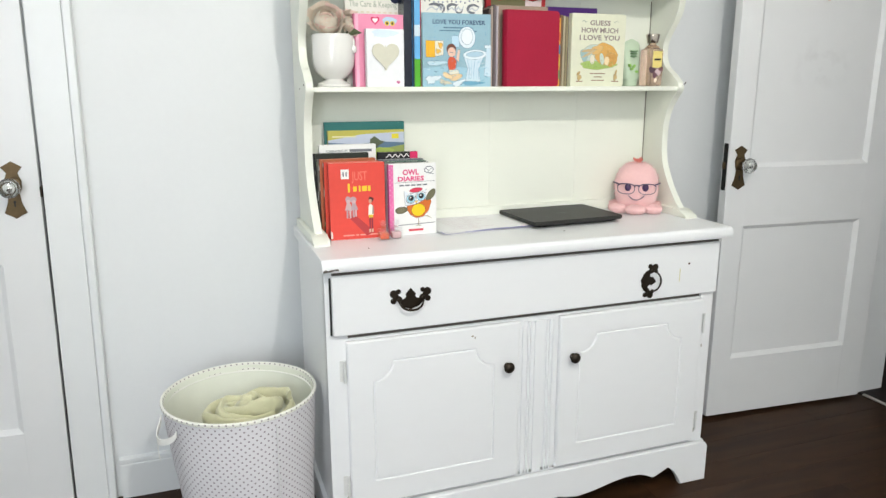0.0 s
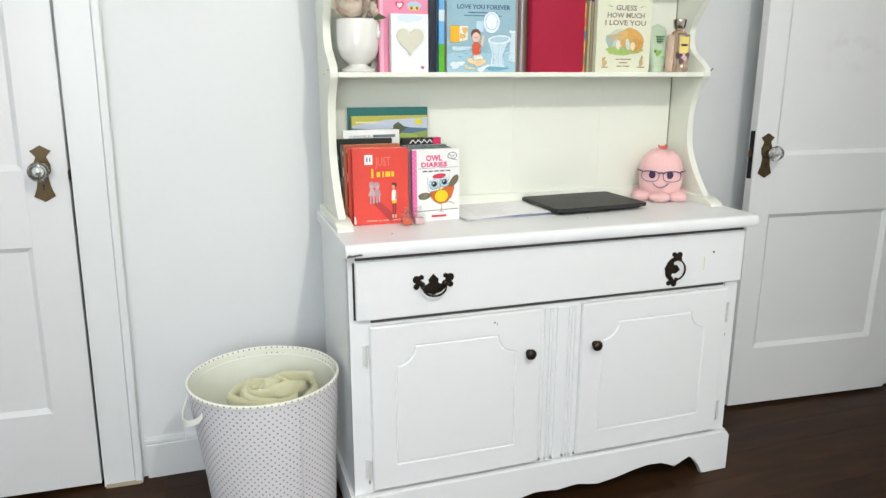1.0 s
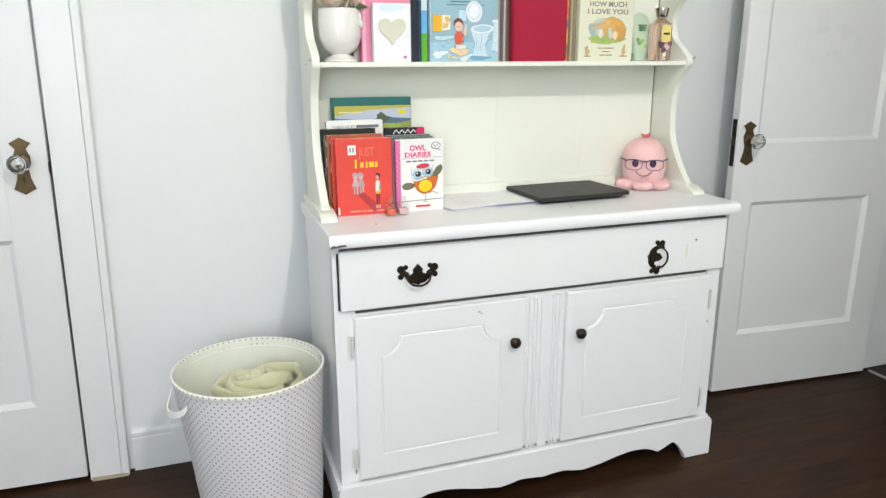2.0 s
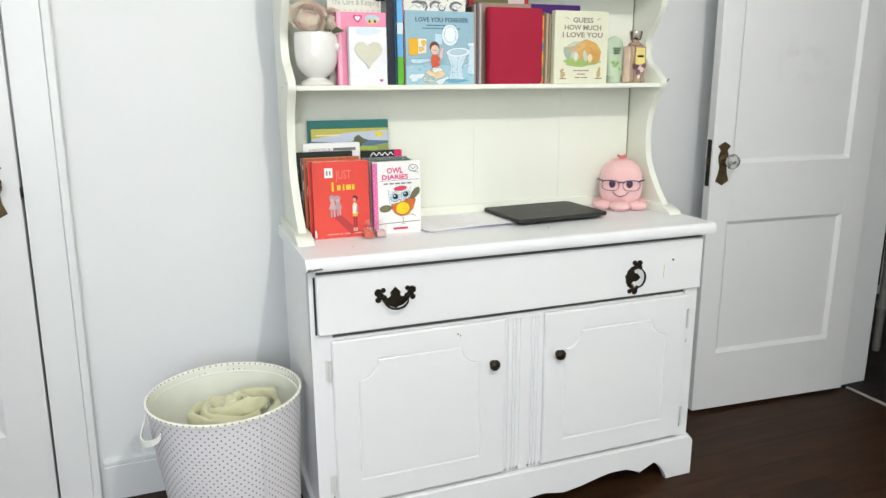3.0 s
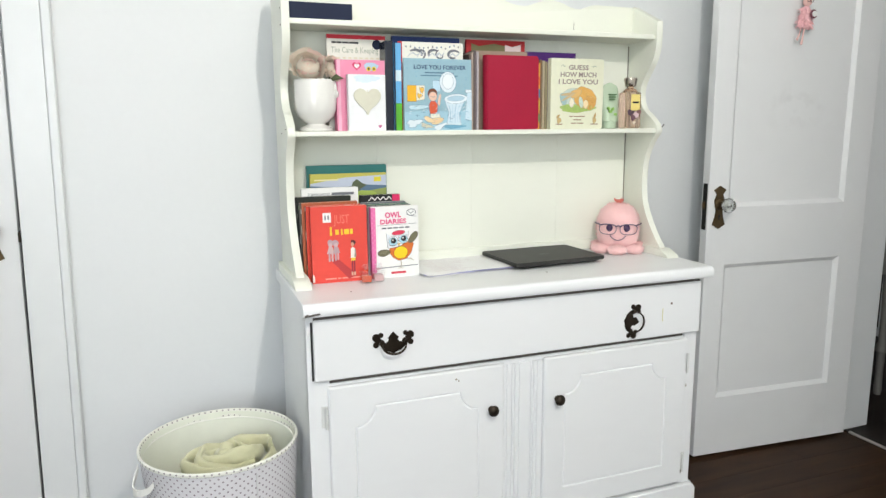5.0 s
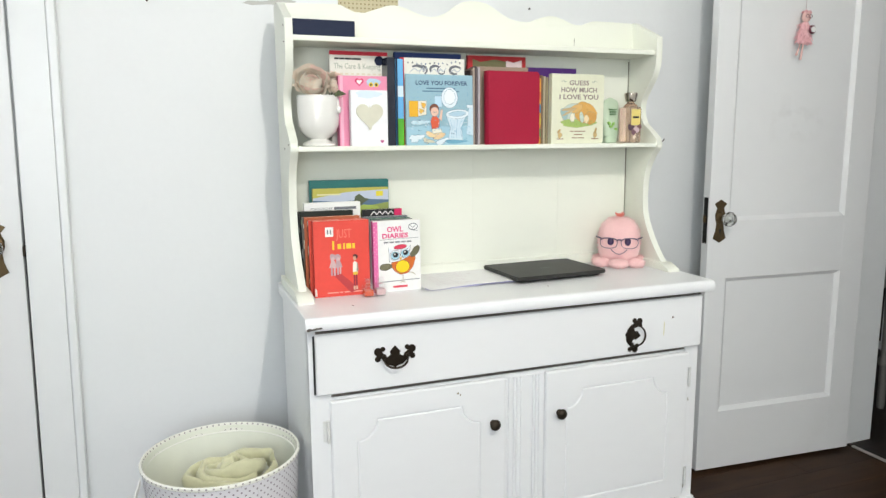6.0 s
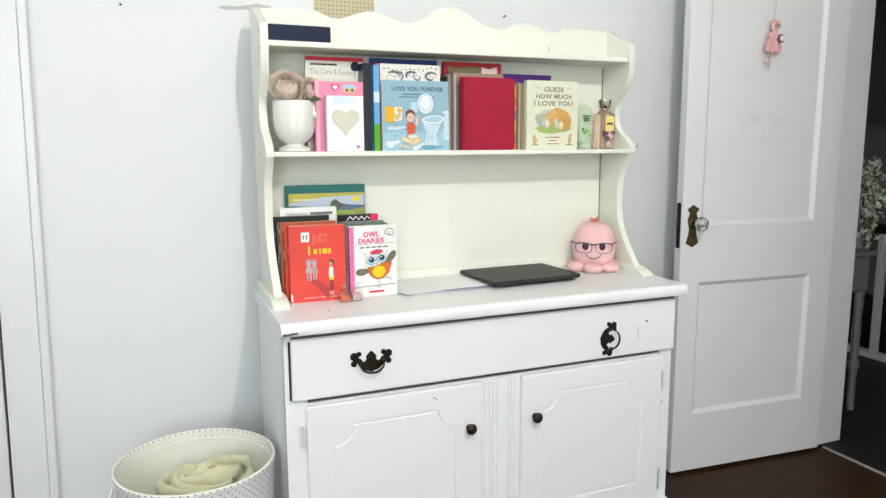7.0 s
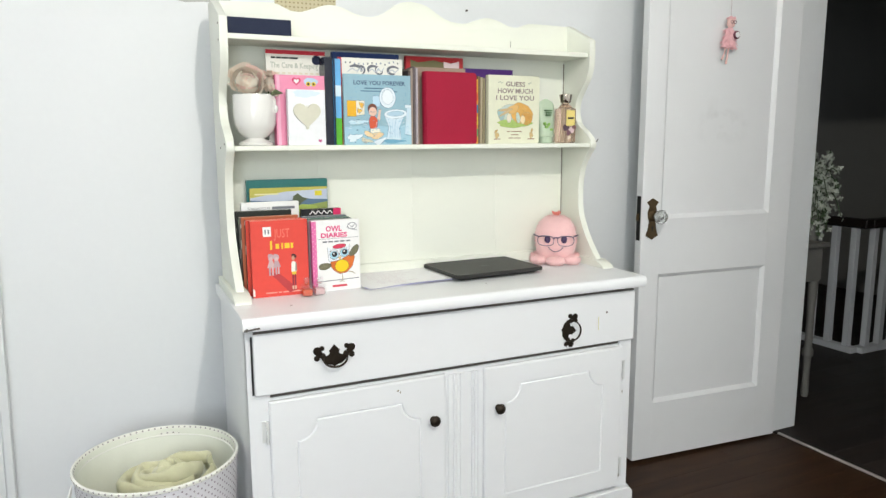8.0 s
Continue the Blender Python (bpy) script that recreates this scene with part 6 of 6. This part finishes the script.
solid("ceiling_hall", box(B(), X1 + WT, 5.3, -2.6, 3.2, HGT, HGT + 0.1), CEIL, "plain ceiling of the dark hall", "ceiling", "structure")

BAL = material("baluster_paint", (0.68, 0.70, 0.71), 0.4, vary=0.05)
RAIL = material("dark_handrail", (0.018, 0.014, 0.012), 0.25, vary=0.2)
st = thing("stair_railing", pose(3.60, 0.37, 0), "white square balusters under a dark handrail in the hall", "railing")
CXR, CYR = 3.60, 0.37
part("bottom_rail", box(B(), CXR - 0.03, CXR + 0.03, CYR, CYR + 2.3, 0.0, 0.035, 0.003), BAL, st)
part("bottom_rail", box(B(), CXR + 0.03, 5.2, CYR - 0.03, CYR + 0.03, 0.0, 0.035, 0.003), BAL, st)
part("handrail", box(B(), CXR - 0.035, CXR + 0.035, CYR - 0.035, CYR + 2.3, 0.735, 0.790, 0.014, 3), RAIL, st, "dark stained handrail")
part("handrail", box(B(), CXR + 0.035, 5.2, CYR - 0.035, CYR + 0.035, 0.735, 0.790, 0.014, 3), RAIL, st, "dark stained handrail")
balm = mesh_of(box(B(), -0.018, 0.018, -0.018, 0.018, 0.035, 0.736, 0.002, 1), "baluster", BAL)
for k in range(18):
    for x, y in ((CXR, CYR + 0.05 + 0.12 * k), (CXR + 0.09 + 0.12 * k, CYR)):
        if x < 5.15 and (x != CXR or k < 19):
            o = new("baluster", balm)
            o.parent = st
            o.location = (x - 3.60, y - 0.37, 0)

GREYW = material("grey_table_paint", (0.17, 0.165, 0.15), 0.5, vary=0.1, scale=20)
tbl = thing("hall_table", pose(2.58, 0.16, 0), "small grey painted wooden side table with turned legs", "table")
part("tabletop", box(B(), 2.40, 2.785, -0.02, 0.34, 0.742, 0.765, 0.005), GREYW, tbl)
for xa, xb, ya, yb in ((2.42, 2.76, 0.0, 0.016), (2.744, 2.76, 0.016, 0.30), (2.42, 2.436, 0.016, 0.30), (2.436, 2.744, 0.284, 0.30)):
    part("apron", box(B(), xa, xb, ya, yb, 0.58, 0.742, 0.002), GREYW, tbl)
for x, y in ((2.738, 0.022), (2.738, 0.290), (2.445, 0.022), (2.445, 0.290)):
    part("leg", lathe(B(), [(0.014, 0.0), (0.018, 0.02), (0.016, 0.10), (0.018, 0.20), (0.026, 0.21), (0.026, 0.235), (0.018, 0.25), (0.017, 0.40), (0.022, 0.55), (0.022, 0.60)], 16, (x, y, 0)), GREYW, tbl)
pt = thing("flowering_plant", pose(2.775, 0.08, 0.765), "cascade of small white flowers in a pot on the hall table", "plant")
part("pot", lathe(B(), [(0.035, 0.0), (0.05, 0.10), (0.052, 0.11), (0.045, 0.11), (0.04, 0.09)], 24), GREYW, pt, local=True)
PETALW = material("white_blossom", (0.52, 0.56, 0.48), 0.7, vary=0.2, scale=30)
LEAFG = material("plant_green", (0.06, 0.10, 0.045), 0.6, vary=0.3, scale=30)
random.seed(31)
bl, lf = B(), B()
ends = []
for k in range(52):
    a, r = random.uniform(0, 2 * math.pi), random.uniform(0.03, 0.14)
    top_z, drop = random.uniform(0.24, 0.47), random.uniform(0.0, 0.34)
    p0, p1, p2 = Vector((0, 0, 0.10)), Vector((0.4 * r * math.cos(a), 0.4 * r * math.sin(a), top_z)), Vector((r * math.cos(a), r * math.sin(a), max(0.03, top_z - drop)))
    pts = [p0.lerp(p1, t).lerp(p1.lerp(p2, t), t) for t in [q / 8 for q in range(9)]]
    tube(lf, pts, 0.002, 5)
    for q in range(16):
        t = 0.35 + 0.65 * q / 15
        c = p0.lerp(p1, t).lerp(p1.lerp(p2, t), t) + Vector((random.gauss(0, 0.012), random.gauss(0, 0.012), random.gauss(0, 0.012)))
        turn = Euler((random.uniform(0, 6), random.uniform(0, 6), random.uniform(0, 6))).to_matrix()
        tgt = bl if random.random() < 0.8 else lf
        for w in range(4):
            e = turn @ Matrix.Rotation(w * math.pi / 2, 3, "Z")
            s = random.uniform(0.012, 0.019)
            tgt.faces.new([tgt.verts.new(c + e @ Vector(p)) for p in ((0, 0, 0), (s * 0.5, s * 0.35, s * 0.2), (s, 0, s * 0.1), (s * 0.5, -s * 0.35, s * 0.2))])
tagged(part("blossoms", bl, PETALW, pt, "small white blossoms", local=True, smooth=False), kind="stuff")
tagged(part("foliage", lf, LEAFG, pt, "thin green stems and leaves", local=True, smooth=False), kind="stuff")

# ---- floors: boards last ----
fl = thing("floor", pose(0, 0, 0), "dark brown stained hardwood floor with worn boards", "floor", kind="structure")
random.seed(4)
meshes = {}


def plank(name, L, W, mat):
    key = (round(L, 3), mat.name)
    if key not in meshes:
        meshes[key] = mesh_of(box(B(), 0, L, 0.0001, W - 0.0001, -0.02, 0, 0.0005, 1), name, mat, smooth=False)
    return meshes[key]


BW, y = 0.12, Y0
while y < 0.05:
    x = X0 - random.choice((0.0, 0.3, 0.6, 0.9))
    while x < X1 - 0.02:
        L = random.choice((0.9, 1.2, 1.5, 1.8))
        if x < X0:
            L, x = round(L - (X0 - x), 3), X0
            if L < 0.1:
                x += max(L, 0)
                continue
        if x + L > X1 - 0.02:
            L = round(X1 - 0.02 - x, 3)
        ob = new("board", plank("board", L, BW, FLOOR))
        ob.location, ob.parent = (x, y, 0), fl
        x += L
    y += BW
fh = thing("floor_hall", pose(0, 0, 0), "very dark brown hardwood floor of the hall", "floor", kind="structure")
part("underlay", box(B(), X1 - 0.005, 5.25, -2.55, 3.15, -0.12, -0.012), DARK, fh)
y = -2.5
while y < 3.1:
    x = X1 - 0.004
    while x < 5.2:
        L = min(random.choice((0.9, 1.2, 1.5)), round(5.21 - x, 3))
        ob = new("board", plank("board", L, BW, HALLFLOOR))
        ob.location, ob.parent = (x, y, 0), fh
        x += L
    y += BW
